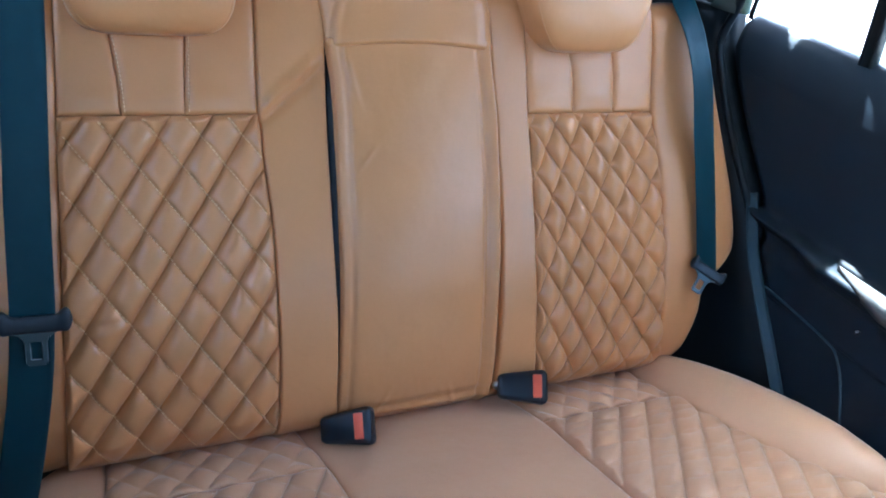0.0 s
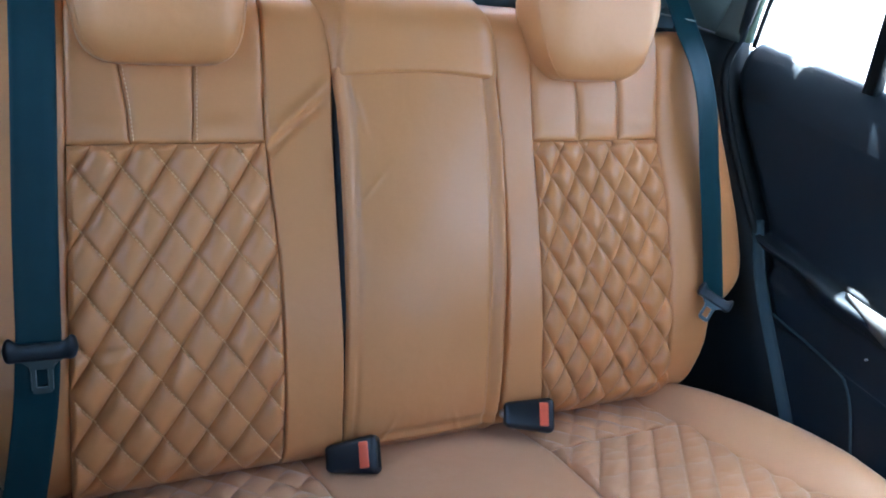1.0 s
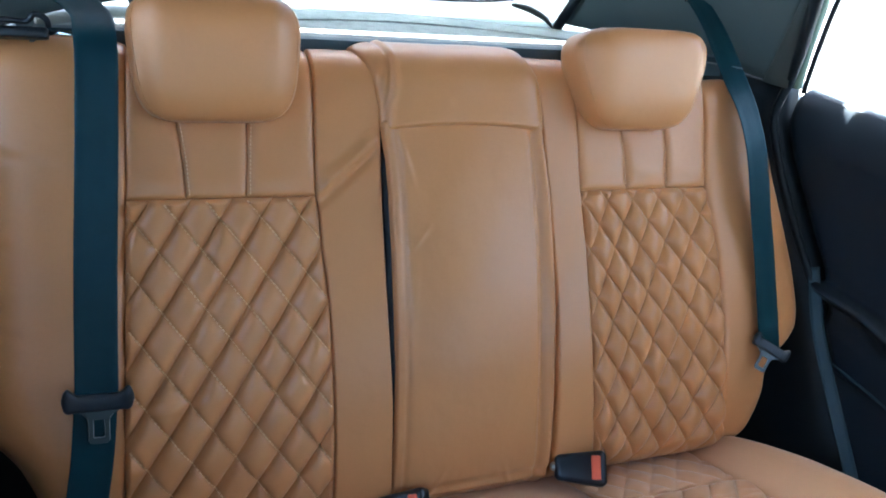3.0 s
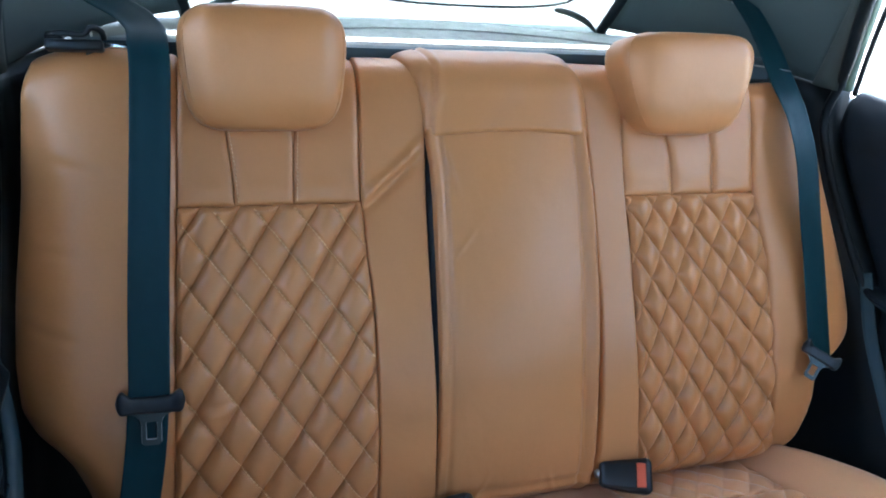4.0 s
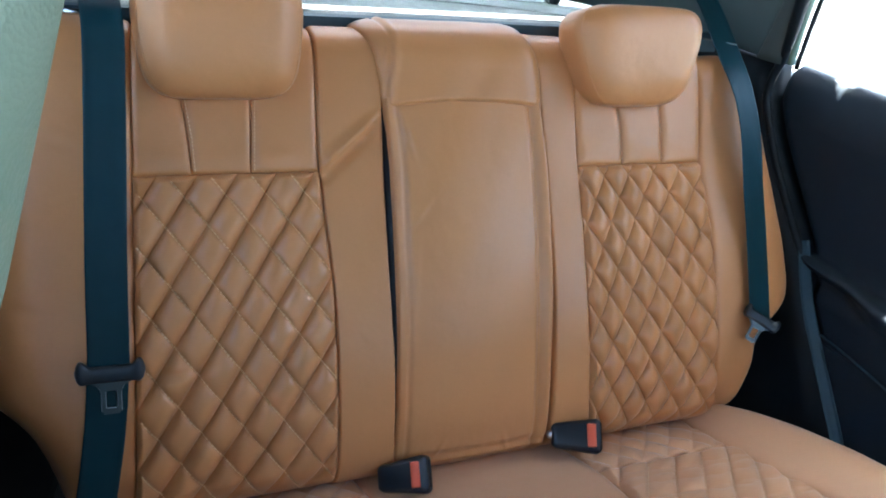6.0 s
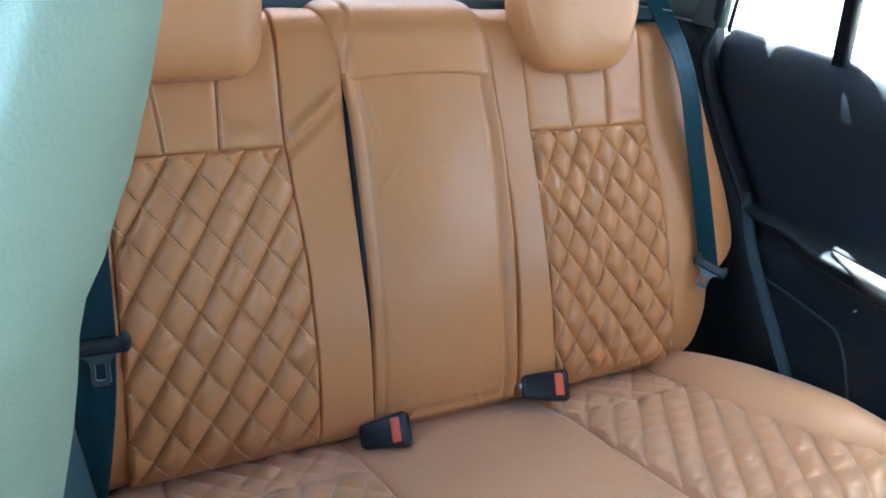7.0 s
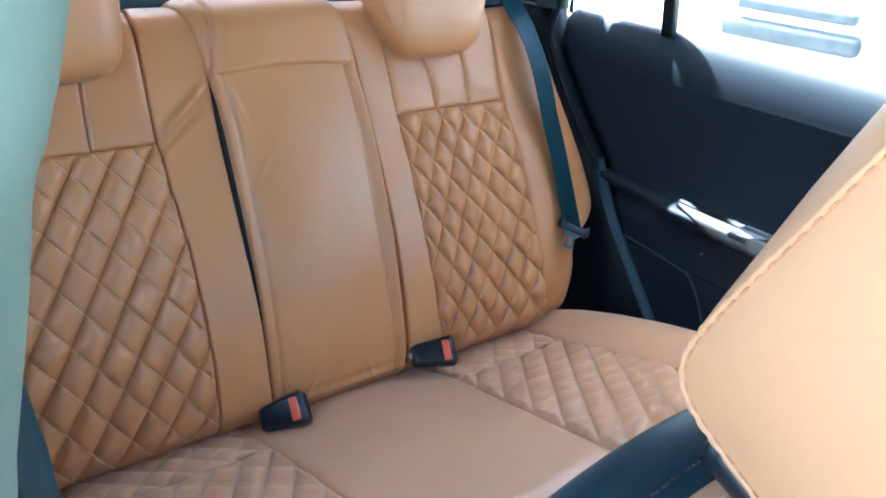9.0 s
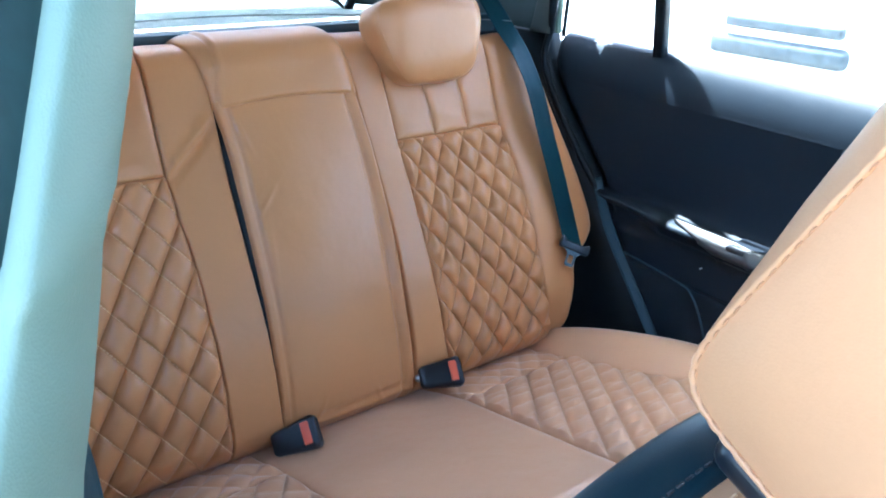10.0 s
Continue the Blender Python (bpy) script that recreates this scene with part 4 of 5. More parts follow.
# pillar trims beside the tailgate, and dark quarter panels under them
for m in (-1, 1):
    def pillar_c(s, t, m=m):
        # s from the door opening to the tailgate, t upwards
        z = 0.898 + 0.02 * s + 0.52 * t
        y = (0.318 - 0.19 * t) * (1 - s) + s * (0.690 - 0.218 * t)
        x = np.interp(s, [0, 0.15, 0.5, 0.8, 1.0], [0.662, 0.646, 0.600, 0.555, 0.515]) - 0.09 * t ** 1.3
        edge_x = np.interp(z - 0.925, [-0.03, 0.015, 0.06, 0.12, 0.30, 0.5], [0.425, 0.442, 0.454, 0.468, 0.455, 0.43])
        x = x + (edge_x - (0.515 - 0.09 * t ** 1.3)) * s ** 3
        return np.stack([m * x, y, z], -1)
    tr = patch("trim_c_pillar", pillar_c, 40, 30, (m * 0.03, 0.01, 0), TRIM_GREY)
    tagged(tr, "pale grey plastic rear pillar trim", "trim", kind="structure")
    def pillar_edge(s, t, m=m):
        y = (0.272 - 0.10 * t) * (1 - s) + (0.322 - 0.19 * t) * s
        return np.stack([m * (0.674 - 0.012 * s - 0.006 * np.sin(math.pi * s) - 0.09 * t ** 1.3), y, 0.893 + 0.52 * t], -1)
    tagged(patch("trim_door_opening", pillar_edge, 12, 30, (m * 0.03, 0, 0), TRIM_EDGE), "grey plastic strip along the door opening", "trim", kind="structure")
    def quarter(s, t, m=m):
        z = 0.10 + 0.79 * t
        y0 = np.interp(z, [0.1, 0.33, 0.558, 0.645, 0.73, 0.77, 0.83, 0.89], [-0.185, -0.095, 0.056, 0.137, 0.213, 0.246, 0.286, 0.298])
        y = y0 + (0.62 - y0) * s
        x = 0.694 - 0.022 * np.clip(s / 0.06, 0, 1) ** 0.5 - 0.06 * np.clip((s - 0.25) / 0.4, 0, 1) - 0.02 * np.sin(math.pi * t) * np.clip(s / 0.2, 0, 1)
        return np.stack([m * x, y, z], -1)
    tagged(patch("trim_quarter", quarter, 24, 24, (m * 0.04, 0, 0), SEAL), "black plastic side trim beside the bench", "trim", kind="structure")
    bm = bmesh.new()
    seal_line = [(m * 0.682, y, z) for y, z in ((0.072, 0.57), (0.160, 0.66), (0.230, 0.74), (0.286, 0.83), (0.276, 0.90))] + [(m * 0.664, 0.254, 0.945), (m * 0.642, 0.230, 1.055), (m * 0.605, 0.18, 1.20), (m * 0.56, 0.08, 1.37)]
    tube(bm, curve_points(seal_line, 50), [0.008 + 0.004 * min(1, max(0, (i - 26) / 8)) for i in range(len(curve_points(seal_line, 50)))], 10)
    tagged(part("seal_door", bm, SEAL), "black rubber door seal", "trim", kind="structure")
    bm = bmesh.new()
    ribbon(bm, curve_points([(m * x, y, z) for x, y, z in ((0.657, -0.21, 0.22), (0.657, -0.133, 0.33), (0.658, -0.033, 0.452), (0.663, 0.030, 0.527), (0.688, 0.10, 0.61))], 30), [(-0.68 * m, 0.57, -0.49)] * 31, 0.021, 0.008)
    tagged(part("trim_sill_strip", bm, SEAL_DUSTY), "dull blue-black strip along the wheel arch", "trim", kind="structure")

# ---- rear doors ----
DOOR_Z = [0.14, 0.30, 0.44, 0.47, 0.478, 0.545, 0.565, 0.580, 0.588, 0.592, 0.60, 0.66, 0.74, 0.795] + [0.795 + 0.096 * math.sin(math.pi / 24 * i) for i in range(1, 13)]
DOOR_X = [0.672, 0.668, 0.664, 0.664, 0.672, 0.664, 0.650, 0.642, 0.644, 0.655, 0.696, 0.700, 0.700, 0.698] + [0.698 + 0.052 * (1 - math.cos(math.pi / 24 * i)) for i in range(1, 13)]
rear_edge = lambda z: np.interp(z, [0.1, 0.33, 0.558, 0.645, 0.73, 0.77, 0.83, 0.87, 0.90], [-0.19, -0.103, 0.048, 0.129, 0.205, 0.238, 0.276, 0.285, 0.283])


def rear_door(m, number, label):
    door = tagged(new(f"door_{number}"), label, "car door", kind="structure")
    profile = curve_points(list(zip(DOOR_X, DOOR_Z)), 6 * (len(DOOR_X) - 1))
    def skin(s, t):
        k = t * (len(profile) - 1)
        z = np.interp(k, range(len(profile)), profile[:, 1])
        x = np.interp(k, range(len(profile)), profile[:, 0])
        yr = rear_edge(z)
        y = yr + (-0.74 - yr) * s
        # the armrest pod fades out towards the seat and the panel bows a little
        ledge = np.clip((0.600 - z) / 0.03, 0, 1) * np.clip((z - 0.535) / 0.03, 0, 1)
        fade = np.clip((-0.03 - y) / 0.08, 0, 1)
        wide = np.where(y < -0.24, 0.012, 0.0)
        x = x + ledge * (0.034 * (1 - fade) - wide)
        x = x + 0.010 * np.exp(-((y - yr) / 0.012) ** 2)
        return np.stack([m * x, y, z], -1)
    patch("inner_panel", skin, 140, 151, (m * 0.05, 0, -0.06), TRIM_DARK, door, "dark moulded inner door panel")
    # satin ledge on the armrest pod, cut to its sunlit patch: pointed towards the seat
    def ledge_at(s, t):
        y = -0.135 - 0.38 * s
        wide = np.clip(s / 0.20, 0, 1) ** 0.8
        edge = np.where(s > 0.38, 0.006 * np.clip((s - 0.38) * 60, 0, 1), 0.0)
        return np.stack([m * (0.6560 - edge - 0.026 * wide * t), y - 0.035 * t * wide, 0.6025 - 0.020 * wide * t ** 1.5], -1)
    patch("armrest_ledge", ledge_at, 60, 10, (m * 0.004, 0, -0.012), LEDGE, door, "satin grey ledge of the armrest, shaped like the sun patch on it")
    # pocket outline
    bm = bmesh.new()
    tube(bm, curve_points([(m * 0.662, -0.02, 0.486), (m * 0.660, -0.10, 0.482), (m * 0.659, -0.178, 0.474), (m * 0.659, -0.20, 0.462), (m * 0.661, -0.225, 0.425), (m * 0.664, -0.262, 0.34)], 40), 0.0022, 8)
    part("pocket_rim", bm, SEAL_DUSTY, door)
    # armrest pod with a raised grip
    bm = bmesh.new()
    box(bm, (min(m * 0.636, m * 0.70), -0.60, 0.560), (max(m * 0.636, m * 0.70), -0.262, 0.600), 0.010)
    part("armrest", bm, PLASTIC, door, "black plastic armrest with a grip")
    bm = bmesh.new()
    box(bm, (min(m * 0.70, m * 0.685), -0.47, 0.735), (max(m * 0.70, m * 0.685), -0.405, 0.81), 0.010)
    part("handle_cup", bm, PLASTIC, door)
    bm = bmesh.new()
    made = box(bm, (-0.006, -0.0, -0.012), (0.006, 0.075, 0.012), 0.005)
    turn = pose(m * 0.678, -0.480, 0.775, 6, 0, 0)
    for v in made:
        v.co.z *= 0.6 + 0.6 * (1 - v.co.y / 0.075)
        v.co = turn @ v.co
    part("door_handle", bm, CHROME, door, "bright chrome pull handle")
    bm = bmesh.new()
    box(bm, (min(m * 0.690, m * 0.672), -0.458, 0.782), (max(m * 0.690, m * 0.672), -0.431, 0.806), 0.004)
    part("lock_lever", bm, CHROME, door, "bright lock lever")
    # screw head on the lower panel
    bm = bmesh.new()
    tube(bm, [(m * 0.655, -0.215, 0.527), (m * 0.650, -0.215, 0.527)], 0.0018, 10)
    part("screw_cap", bm, STEEL, door)
    # window with its frame and dividing bar
    win = lambda y, h: (m * (0.732 - 0.07 * h), y, 0.892 + h)
    bm = bmesh.new()
    tube(bm, curve_points([win(0.285, -0.01), win(0.262, 0.15), win(0.21, 0.32), win(0.09, 0.45), win(-0.70, 0.47)], 50), 0.005, 10)
    part("window_frame", bm, SEAL, door)
    bm = bmesh.new()
    tube(bm, curve_points([(m * 0.700, 0.270, 0.895), (m * 0.694, 0.266, 0.93), (m * 0.676, 0.246, 1.05), (m * 0.64, 0.195, 1.21), (m * 0.59, 0.09, 1.37)], 40), 0.008, 10)
    part("window_channel", bm, TRIM_LIGHT, door, "pale grey window surround")
    bm = bmesh.new()
    ribbon(bm, [win(0.012, -0.01), win(0.024, 0.2), win(0.038, 0.455)], [(0, 1, 0)] * 3, 0.024, 0.022)
    part("divider_bar", bm, SEAL, door, "black window dividing bar")
    bm = bmesh.new()
    q = [win(0.285, 0.0), win(0.23, 0.25), win(0.05, 0.45), win(-0.72, 0.47), win(-0.72, 0.0)]
    a = [bm.verts.new(p) for p in q]
    b = [bm.verts.new((p[0] + m * 0.004, p[1], p[2])) for p in q]
    bm.faces.new(a); bm.faces.new(b[::-1])
    for i in range(5):
        bm.faces.new((a[i], b[i], b[(i + 1) % 5], a[(i + 1) % 5]))
    pane = part("pane", bm, GLASS_SIDE, door, smooth=False)
    if m > 0:
        pane.visible_shadow = False
    bm = bmesh.new()
    box(bm, (min(m * 0.75, m * 0.83), -0.75, -0.05), (max(m * 0.75, m * 0.83), 0.20, 0.70), 0.03)
    part("outer_panel", bm, BODY, door)
    return door


rear_door(1, 1, "closed rear door with dark trim, armrest and bright sill")
rear_door(-1, 2, "closed rear door with dark trim behind the pillar")
for m, n in ((1, "right"), (-1, "left")):
    slab(f"wall_quarter_{n}", [(0.31, -0.05), (0.80, -0.05), (0.80, 0.86), (0.31, 0.86)], "x", min(m * 0.71, m * 0.80), max(m * 0.71, m * 0.80), SEAL, "dark body side behind the rear door", "wall")
    def outer_c(s, t, m=m):
        y = (0.325 - 0.02 * t) + (0.43 - 0.20 * t) * s
        return np.stack([m * (0.745 - 0.05 * s - 0.07 * t), y, 0.86 + 0.56 * t], -1)
    tagged(patch(f"wall_pillar_{n}", outer_c, 8, 12, (m * 0.06, 0.05, 0), BODY), "body-coloured rear pillar outside the trim", "wall", kind="structure")
slab("wall_right", [(-2.0, 0.0), (-0.78, 0.0), (-0.78, 0.90), (-2.0, 0.90)], "x", 0.68, 0.75, TRIM_DARK, "dark front door side", "wall")
# glass of the windscreen and closed front door, behind the camera's view, darkened to weaken their light
def tinted_pane(name, corners, push, glass, label):
    bm = bmesh.new()
    a = [bm.verts.new(p) for p in corners]
    b = [bm.verts.new(Vector(p) + Vector(push)) for p in corners]
    bm.faces.new(a); bm.faces.new(b[::-1])
    for i in range(4):
        bm.faces.new((a[i], b[i], b[(i + 1) % 4], a[(i + 1) % 4]))
    pane = part(name, bm, glass, smooth=False)
    pane.visible_shadow = False
    tagged(pane, label, "window", kind="structure")


tinted_pane("window_3", [(-0.66, -2.03, 0.93), (0.66, -2.03, 0.93), (0.60, -1.50, 1.40), (-0.60, -1.50, 1.40)], (0, -0.004, 0.004), GLASS_DARK, "unseen windscreen over the front bulkhead, darkened to weaken light from the front")
tinted_pane("window_4", [(0.72, -2.0, 0.90), (0.72, -0.86, 0.90), (0.64, -0.86, 1.40), (0.64, -1.5, 1.40)], (0.004, 0, 0), GLASS_TINTED, "unseen side window of the closed front door, darkened to weaken light from the right")
# far higher than a sill: added out of view to block light on the lower bench
slab("wall_left", [(-2.0, -0.05), (-0.86, -0.05), (-0.86, 0.80), (-2.0, 0.80)], "x", -0.75, -0.66, SEAL, "dark unseen wall in the open front doorway, raised to shade the lower bench", "wall")

# ---- middle pillar by the open front door ----
def post_edge(z):
    """Rear inner and front inner corners of the pillar at height z; its cover ends in a knee at 1.07."""
    zs = [0.40, 0.82, 0.94, 0.97, 1.0, 1.02, 1.03, 1.05, 1.06, 1.067, 1.076, 1.08, 1.10, 1.12, 1.41]
    r = (np.interp(z, zs, [-0.545, -0.545, -0.5347, -0.5314, -0.526, -0.521, -0.5192, -0.5169, -0.5145, -0.5095, -0.5048, -0.5014, -0.4947, -0.4875, -0.425]),
         np.interp(z, zs, [-0.70, -0.720, -0.733, -0.742, -0.748, -0.744, -0.745, -0.7486, -0.7495, -0.745, -0.737, -0.7301, -0.7249, -0.717, -0.66]))
    h = z - 1.05
    f = (-0.552 + 0.46 * h, -0.806 + 0.66 * h) if z > 1.05 else (-0.552 + 0.50 * h, -0.800 + 0.80 * h)
    if z < 0.8:
        r, f = (-0.53, -0.64), (-0.68, -0.99)
    return Vector((float(r[0]), float(r[1]), z)), Vector((*f, z))


def pillar_ring(z, n=20):
    r, f = post_edge(z)
    way = f - r
    inn = Vector((-way.y, way.x, 0)).normalized()
    if inn.x < 0:
        inn = -inn
    ring = []
    for i in range(n + 1):
        s = i / n
        bulge = 0.010 * math.sin(math.pi * s) ** 0.6
        ring.append(r + way * s + inn * bulge * 0.7)
    ring.append(f - inn * 0.012 - way * 0.12)
    ring.append(r - inn * 0.05 + way * 0.05)
    return ring


bm = bmesh.new()
rings = []
for z in (0.0, 0.3, 0.6, 0.78, 0.84, 0.88, 0.92, 0.96, 1.0, 1.02, 1.035, 1.049, 1.055, 1.06, 1.0635, 1.067, 1.0715, 1.076, 1.08, 1.10, 1.15, 1.2, 1.3, 1.41):
    if 0.4 < z < 0.84:
        ring = [a.lerp(b, (z - 0.4) / 0.44) for a, b in zip(pillar_ring(0.39), pillar_ring(0.84))]
        for p in ring:
            p.z = z
    else:
        ring = pillar_ring(z)
    rings.append([bm.verts.new(p) for p in ring])
k = len(rings[0])
for r0, r1 in zip(rings, rings[1:]):
    for i in range(k):
        bm.faces.new((r0[i], r0[(i + 1) % k], r1[(i + 1) % k], r1[i]))
bm.faces.new(rings[0][::-1]); bm.faces.new(rings[-1])
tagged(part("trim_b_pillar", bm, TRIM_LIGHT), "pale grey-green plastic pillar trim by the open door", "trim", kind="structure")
# rubber and body flange outside the trim
def flange(s, t):
    z = 0.85 + 0.56 * t
    f = np.array([tuple(post_edge(float(k))[1]) for k in z])
    x = f[:, 0] + 0.004 - 0.14 * s
    y = f[:, 1] + 0.014 - 0.030 * s - 0.008 * np.sin(9 * s)
    return np.stack([x, y, z], -1)
tagged(patch("seal_b_pillar", flange, 16, 30, (0, 0.05, 0), FLANGE), "worn dark teal flange of the door opening", "trim", kind="structure")
# front belt hanging along the pillar
fb = thing("front_seat_belt", (-0.50, -0.66, 0.3), "dark seat belt hanging behind the pillar trim", "seat belt")
bm = bmesh.new()
line = curve_points([(-0.535, -0.700, 1.00), (-0.528, -0.690, 0.93), (-0.522, -0.680, 0.85), (-0.520, -0.67, 0.6), (-0.53, -0.67, 0.2)], 30)
ribbon(bm, line, [(0.35, 1, 0)] * len(line), 0.047, 0.0016)
part("webbing", bm, WEBBING, fb)
# middle pillar on the closed side
slab("trim_b_pillar_right", [(0.70, -0.86), (0.66, -0.82), (0.66, -0.76), (0.70, -0.73), (0.76, -0.73), (0.76, -0.86)], "z", 0.0, 0.89, TRIM_DARK, "dark lower pillar trim", "trim")

# ---- front seat by the open door ----
SX = -0.155
fseat = thing("bucket_seat", (SX, -1.0, 0.0), "tan leather front seat with a black stitched edge band, backrest upright", "car seat")
def fback(s, t):
    # s across, t up the backrest's front and over the top to its rear
    x = SX + 0.285 * (2 * s - 1)
    o = np.abs(2 * s - 1)
    drop = 0.075 * np.clip((o - 0.25) / 0.75, 0, 1) ** 2.0
    z = np.interp(t, [0, 0.55, 0.72, 0.86, 1.0], [0.25, 0.72, 0.862, 0.884, 0.878])
    y = np.interp(t, [0, 0.55, 0.72, 0.86, 1.0], [-1.16, -0.965, -0.902, -0.852, -0.812])
    edge = np.clip((o - 0.8) / 0.2, 0, 1) ** 2
    return np.stack([x, y + 0.05 * edge * np.clip(1 - t, 0, 1) + crumple(x, z, 3.0, 0.001), z - drop * np.clip(t * 1.6, 0, 1) + 0.004 * np.sin(math.pi * t)], -1)
patch("backrest", fback, 60, 60, (0, 0.06, -0.06), TAN_FRONT, fseat, "grained tan leather backrest")
def band(s, t):
    x = SX + 0.290 * (2 * s - 1)
    o = np.abs(2 * s - 1)
    drop = 0.075 * np.clip((o - 0.25) / 0.75, 0, 1) ** 2.0
    y = -0.834 + 0.054 * t
    z = 0.886 + 0.007 * np.sin(math.pi * np.clip(t * 1.15, 0, 1)) - 0.035 * np.clip((t - 0.72) / 0.28, 0, 1) ** 2 - 0.006 * np.clip(1 - t / 0.06, 0, 1) ** 2
    return np.stack([x, y, z - drop], -1)
bnd = patch("edge_band", band, 60, 20, (0, 0.006, -0.03), BLACK_LEATHER, fseat, "black leather edge band with a stitched seam")
xs = np.linspace(0.03, 0.97, 200)
pts = band(xs, np.full(200, 0.15)) + np.array([0, 0, 0.0010])
stitches("seam_stitching", [(pts, np.array([0, -0.5, 0.86]))], bnd, BLACK_THREAD, 0.0075, 0.005, 0.0009)
pts = fback(xs, np.full(200, 0.90)) + np.array([0, -0.004, 0.0012])
stitches("seam_stitching", [(pts, np.array([0, -0.5, 0.86]))], fseat, THREAD, 0.0075, 0.005, 0.0009)
def fbottom(s, t):
    x = SX + 0.25 * (2 * s - 1)
    return np.stack([x, -1.15 - 0.5 * t, 0.30 + 0.06 * t - 0.05 * np.clip((t - 0.85) / 0.15, 0, 1) ** 2 + 0.03 * np.abs(2 * s - 1) ** 3], -1)
patch("seat_cushion", fbottom, 30, 30, (0, 0, -0.2), TAN_FRONT, fseat)

# its headrest, tilted forward
TIP, UPW, FWD = Vector((-0.286, -0.824, 0.953)), Vector((0, -0.47, 0.883)), Vector((0, -0.883, -0.47))
fh = thing("front_headrest", (SX, -0.85, 0.9), "pale sunlit tan leather front headrest with a stitched side seam", "headrest")
HH, HD = 0.20, 0.125


def fh_at(x, d, h):
    """x across, d forward from its rear face, h up from its lower rear corner."""
    return TIP + Vector((x - TIP.x, 0, 0)) + FWD * d + UPW * h


HX = SX - TIP.x


def fh_ring(k, x_off, shrink, n=56):
    """A ring of the headrest's side profile, k across from -1 to 1."""
    ring = []
    crown = 1 + 0.20 * (1 - k * k)
    for i in range(n):
        a = 2 * math.pi * i / n
        d = 0.5 + 0.5 * power(math.cos(a), 0.34)
        h = 0.5 + 0.5 * power(math.sin(a), 0.34)
        d, h = (0.5 + (d - 0.5) * shrink) * HD, (0.5 + (h - 0.5) * shrink) * HH
        d = HD / 2 + (d - HD / 2) * crown - 0.012 * (1 - abs(2 * h / HH - 1) ** 2) * (d / HD - 0.5) * 0
        h = HH / 2 + (h - HH / 2) * (1 + 0.07 * (1 - k * k))
        # the rear panel swells out beyond the side seam, more so higher up
        behind = min(1, max(0, (0.5 * HD - d) / (0.5 * HD)))
        d -= 0.0165 * (1 - abs(k) ** 7) * behind * min(1, max(0, h / HH * 1.5 + 0.02))
        ring.append(fh_at(SX + k * HX + x_off, d - 0.008, h - 0.010))
    return ring


bm = bmesh.new()
rings = []
for shrink, off in ((0.02, 0.012), (0.25, 0.0115), (0.5, 0.010), (0.75, 0.0065), (0.9, 0.0025), (0.97, 0.0)):
    rings.append([bm.verts.new(p) for p in fh_ring(-1, -off, shrink)])
for k in np.sin(np.linspace(-math.pi / 2, math.pi / 2, 41)):
    rings.append([bm.verts.new(p) for p in fh_ring(float(k), 0, 1.0)])
for shrink, off in ((0.97, 0.0), (0.9, 0.0025), (0.75, 0.0065), (0.5, 0.010), (0.02, 0.012)):
    rings.append([bm.verts.new(p) for p in fh_ring(1, off, shrink)])
for r0, r1 in zip(rings, rings[1:]):
    for i in range(len(r0)):
        bm.faces.new((r0[i], r0[(i + 1) % len(r0)], r1[(i + 1) % len(r0)], r1[i]))
bm.faces.new(rings[0][::-1]); bm.faces.new(rings[-1])
part("cushion", bm, TAN_FRONT, fh)
for k in (-1, 1):
    bm = bmesh.new()
    ring = fh_ring(k, k * 0.0008, 0.972, 480)
    ring, way, r = ring + ring[:1], 0.0, []
    for a, b in zip(ring, ring[1:] + ring[:1]):
        r.append(0.0013 + 0.0008 * abs(math.sin(math.pi * way / 0.0085)))
        way += (b - a).length
    tube(bm, ring, r, 8)
    piping = part("piping", bm, TAN_FRONT, fh, "scalloped leather piping along the side seam")
    pts = np.array([tuple(p) for p in fh_ring(k, k * 0.0022, 0.95, 200)])
    stitches("stitching", [(np.vstack([pts, pts[:1]]), np.array([k * 0.8, 0.3, 0.3]))], piping, DARK_THREAD, 0.0085, 0.0048, 0.0004)
for du in (-0.09, 0.02):
    bm = bmesh.new()
    base = Vector((-0.258 if du < 0 else -0.07, -0.840, 0.905))
    capsule(bm, base, base + Vector((0.012, -0.055, -0.035)), 0.0105, 16)
    part("post_guide", bm, PLASTIC, fh, "black plastic post guide")

# ---- outside ----
bm = bmesh.new()
bmesh.ops.create_grid(bm, x_segments=8, y_segments=8, size=600)
for v in bm.verts:
    v.co.z = -0.42
tagged(part("ground", bm, CONCRETE, smooth=False), "pale sunlit concrete ground", "ground", kind="structure")


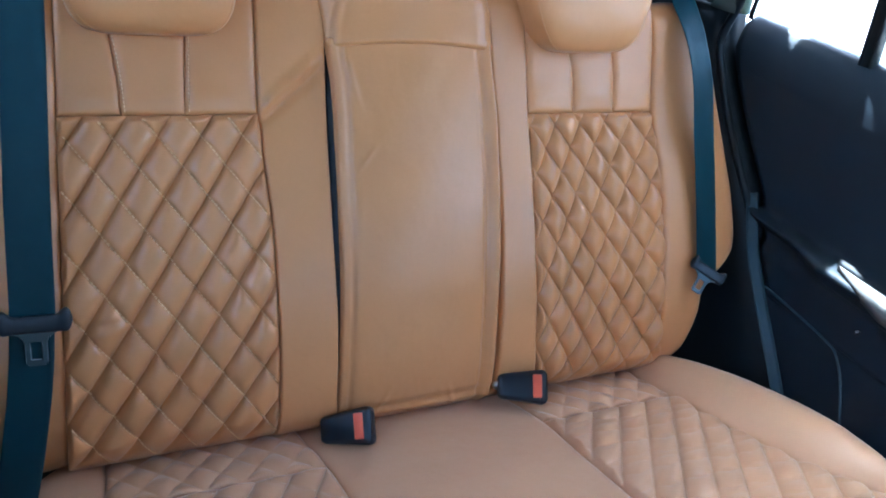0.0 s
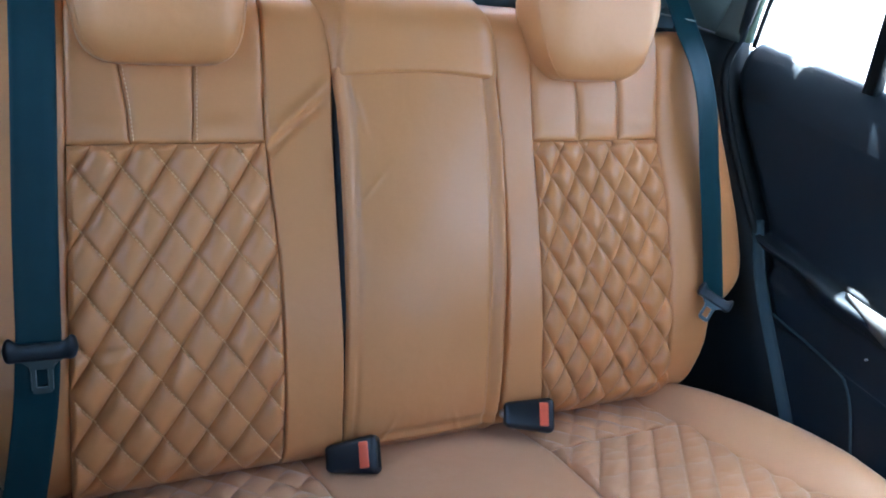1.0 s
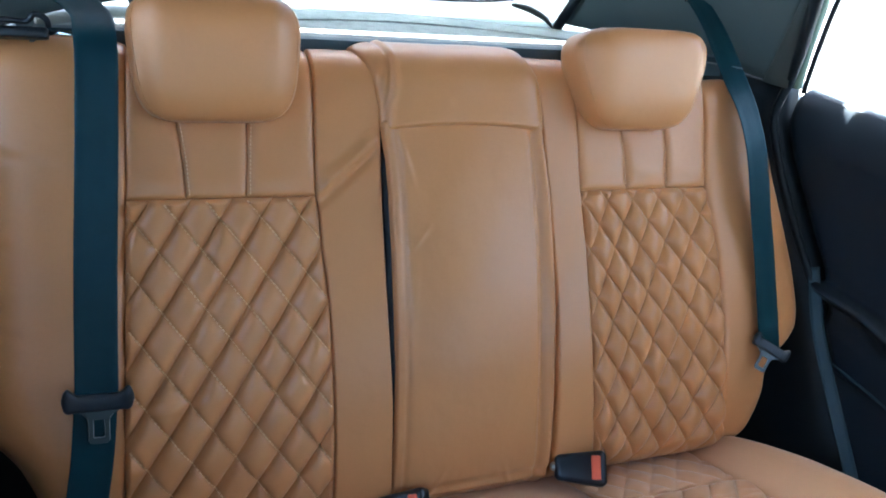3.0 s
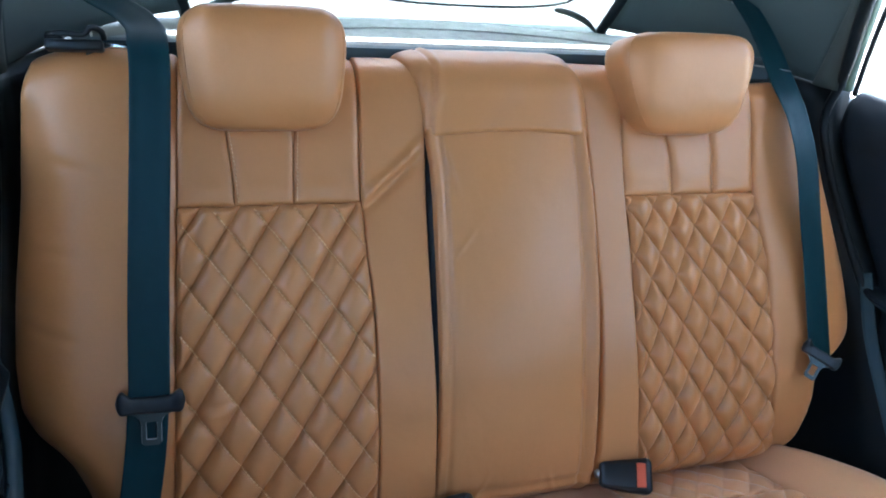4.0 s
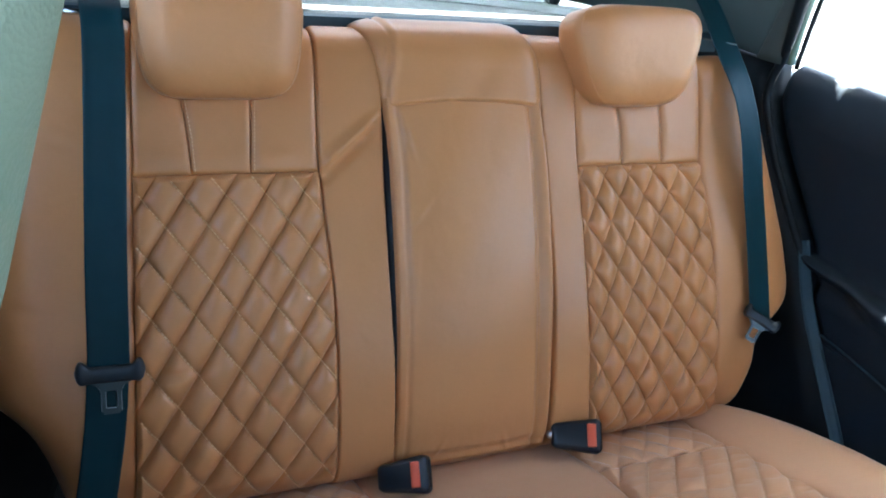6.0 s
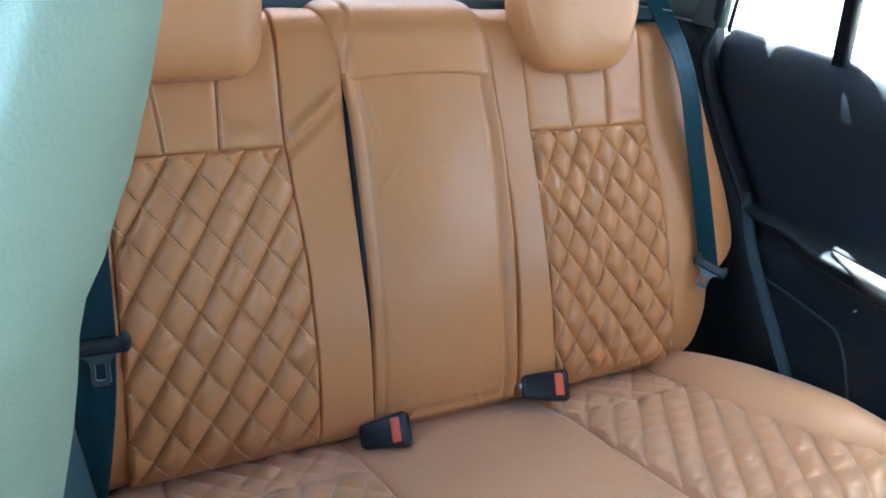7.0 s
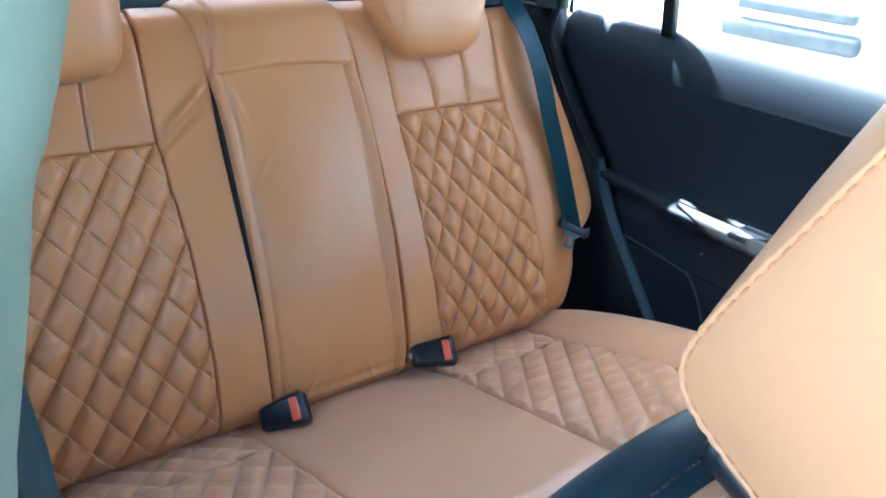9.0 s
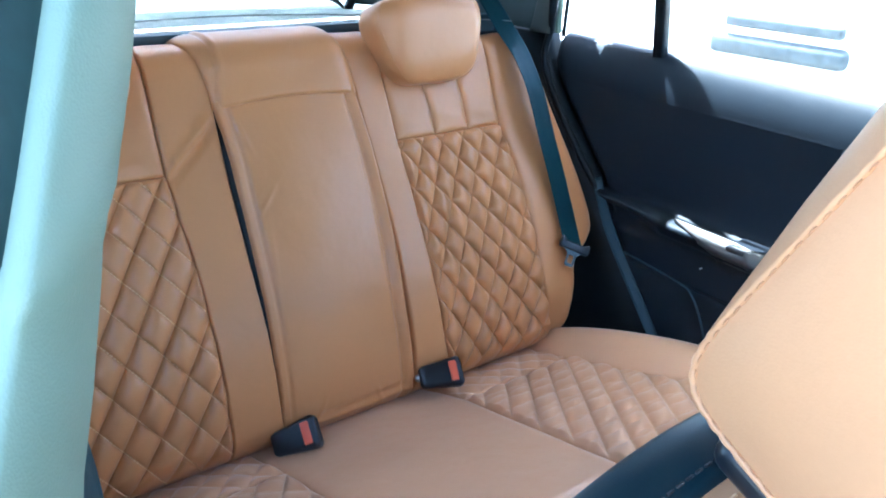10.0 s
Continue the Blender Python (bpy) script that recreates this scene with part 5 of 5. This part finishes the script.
def parked_car(at, turn):
    car = thing("parked_car", (0, 0, 0), "white parked car with grey lower bumper, in bright sun", "car")
    m = pose(*at, 0, 0, turn)
    def hull(sections, name, mat, parent, label=""):
        bm = bmesh.new()
        rings = [[bm.verts.new(m @ Vector((x, y * w, z))) for y, z in prof] for x, w, prof in sections]
        n = len(rings[0])
        for r0, r1 in zip(rings, rings[1:]):
            for i in range(n):
                bm.faces.new((r0[i], r0[(i + 1) % n], r1[(i + 1) % n], r1[i]))
        bm.faces.new(rings[0][::-1]); bm.faces.new(rings[-1])
        bmesh.ops.bevel(bm, geom=[e for e in bm.edges if e.calc_face_angle(0) > 0.5], offset=0.03, segments=3, affect="EDGES")
        return part(name, bm, mat, parent, label)
    def prof(lo, hi):
        return [(-1, lo + 0.05), (-0.96, lo), (0.96, lo), (1, lo + 0.05), (1, hi - 0.2), (0.93, hi), (-0.93, hi), (-1, hi - 0.2)]
    # front is towards -x of its own frame
    hull([(0.0, 0.70, prof(0.32, 0.95)), (0.12, 0.82, prof(0.24, 1.0)), (0.5, 0.86, prof(0.22, 1.05)), (1.2, 0.87, prof(0.22, 1.1)), (3.6, 0.87, prof(0.22, 1.12)), (4.0, 0.80, prof(0.3, 1.05))], "body", PAINT, car)
    hull([(1.0, 0.78, prof(0.95, 1.05)), (1.7, 0.70, prof(0.95, 1.48)), (3.2, 0.70, prof(0.95, 1.5)), (3.9, 0.74, prof(0.95, 1.10))], "cabin", PAINT, car)
    def block(name, lo, hi, mat, bevel=0.02, label=""):
        bm = bmesh.new()
        box(bm, lo, hi, bevel, m)
        return part(name, bm, mat, car, label)
    block("lower_bumper", (-0.10, -0.66, 0.22), (0.2, 0.66, 0.40), GREY_PLASTIC, 0.05, "grey plastic lower bumper")
    block("bumper_band", (-0.08, -0.56, 0.55), (0.1, 0.50, 0.70), GREY_PLASTIC, 0.05, "weathered grey bumper opening")
    block("grille", (-0.06, -0.50, 0.76), (0.1, 0.40, 0.85), GREY_PLASTIC, 0.03, "dark grille")
    for s in (-1, 1):
        block("headlight", (0.02, min(s * 0.56, s * 0.79), 0.78), (0.25, max(s * 0.56, s * 0.79), 0.92), CHROME, 0.04)
        for x in (0.75, 3.2):
            bm = bmesh.new()
            tube(bm, [m @ Vector((x, s * 0.66, 0.30)), m @ Vector((x, s * 0.88, 0.30))], 0.30, 28)
            wheel = part("wheel", bm, TYRE, car)
            bm = bmesh.new()
            tube(bm, [m @ Vector((x, s * 0.80, 0.30)), m @ Vector((x, s * 0.895, 0.30))], 0.19, 20)
            part("rim", bm, STEEL, wheel)
    block("windscreen", (1.20, -0.62, 1.08), (1.5, 0.62, 1.36), SEAL, 0.06)
    return car


parked_car((5.05, 2.35, -0.42), 6)
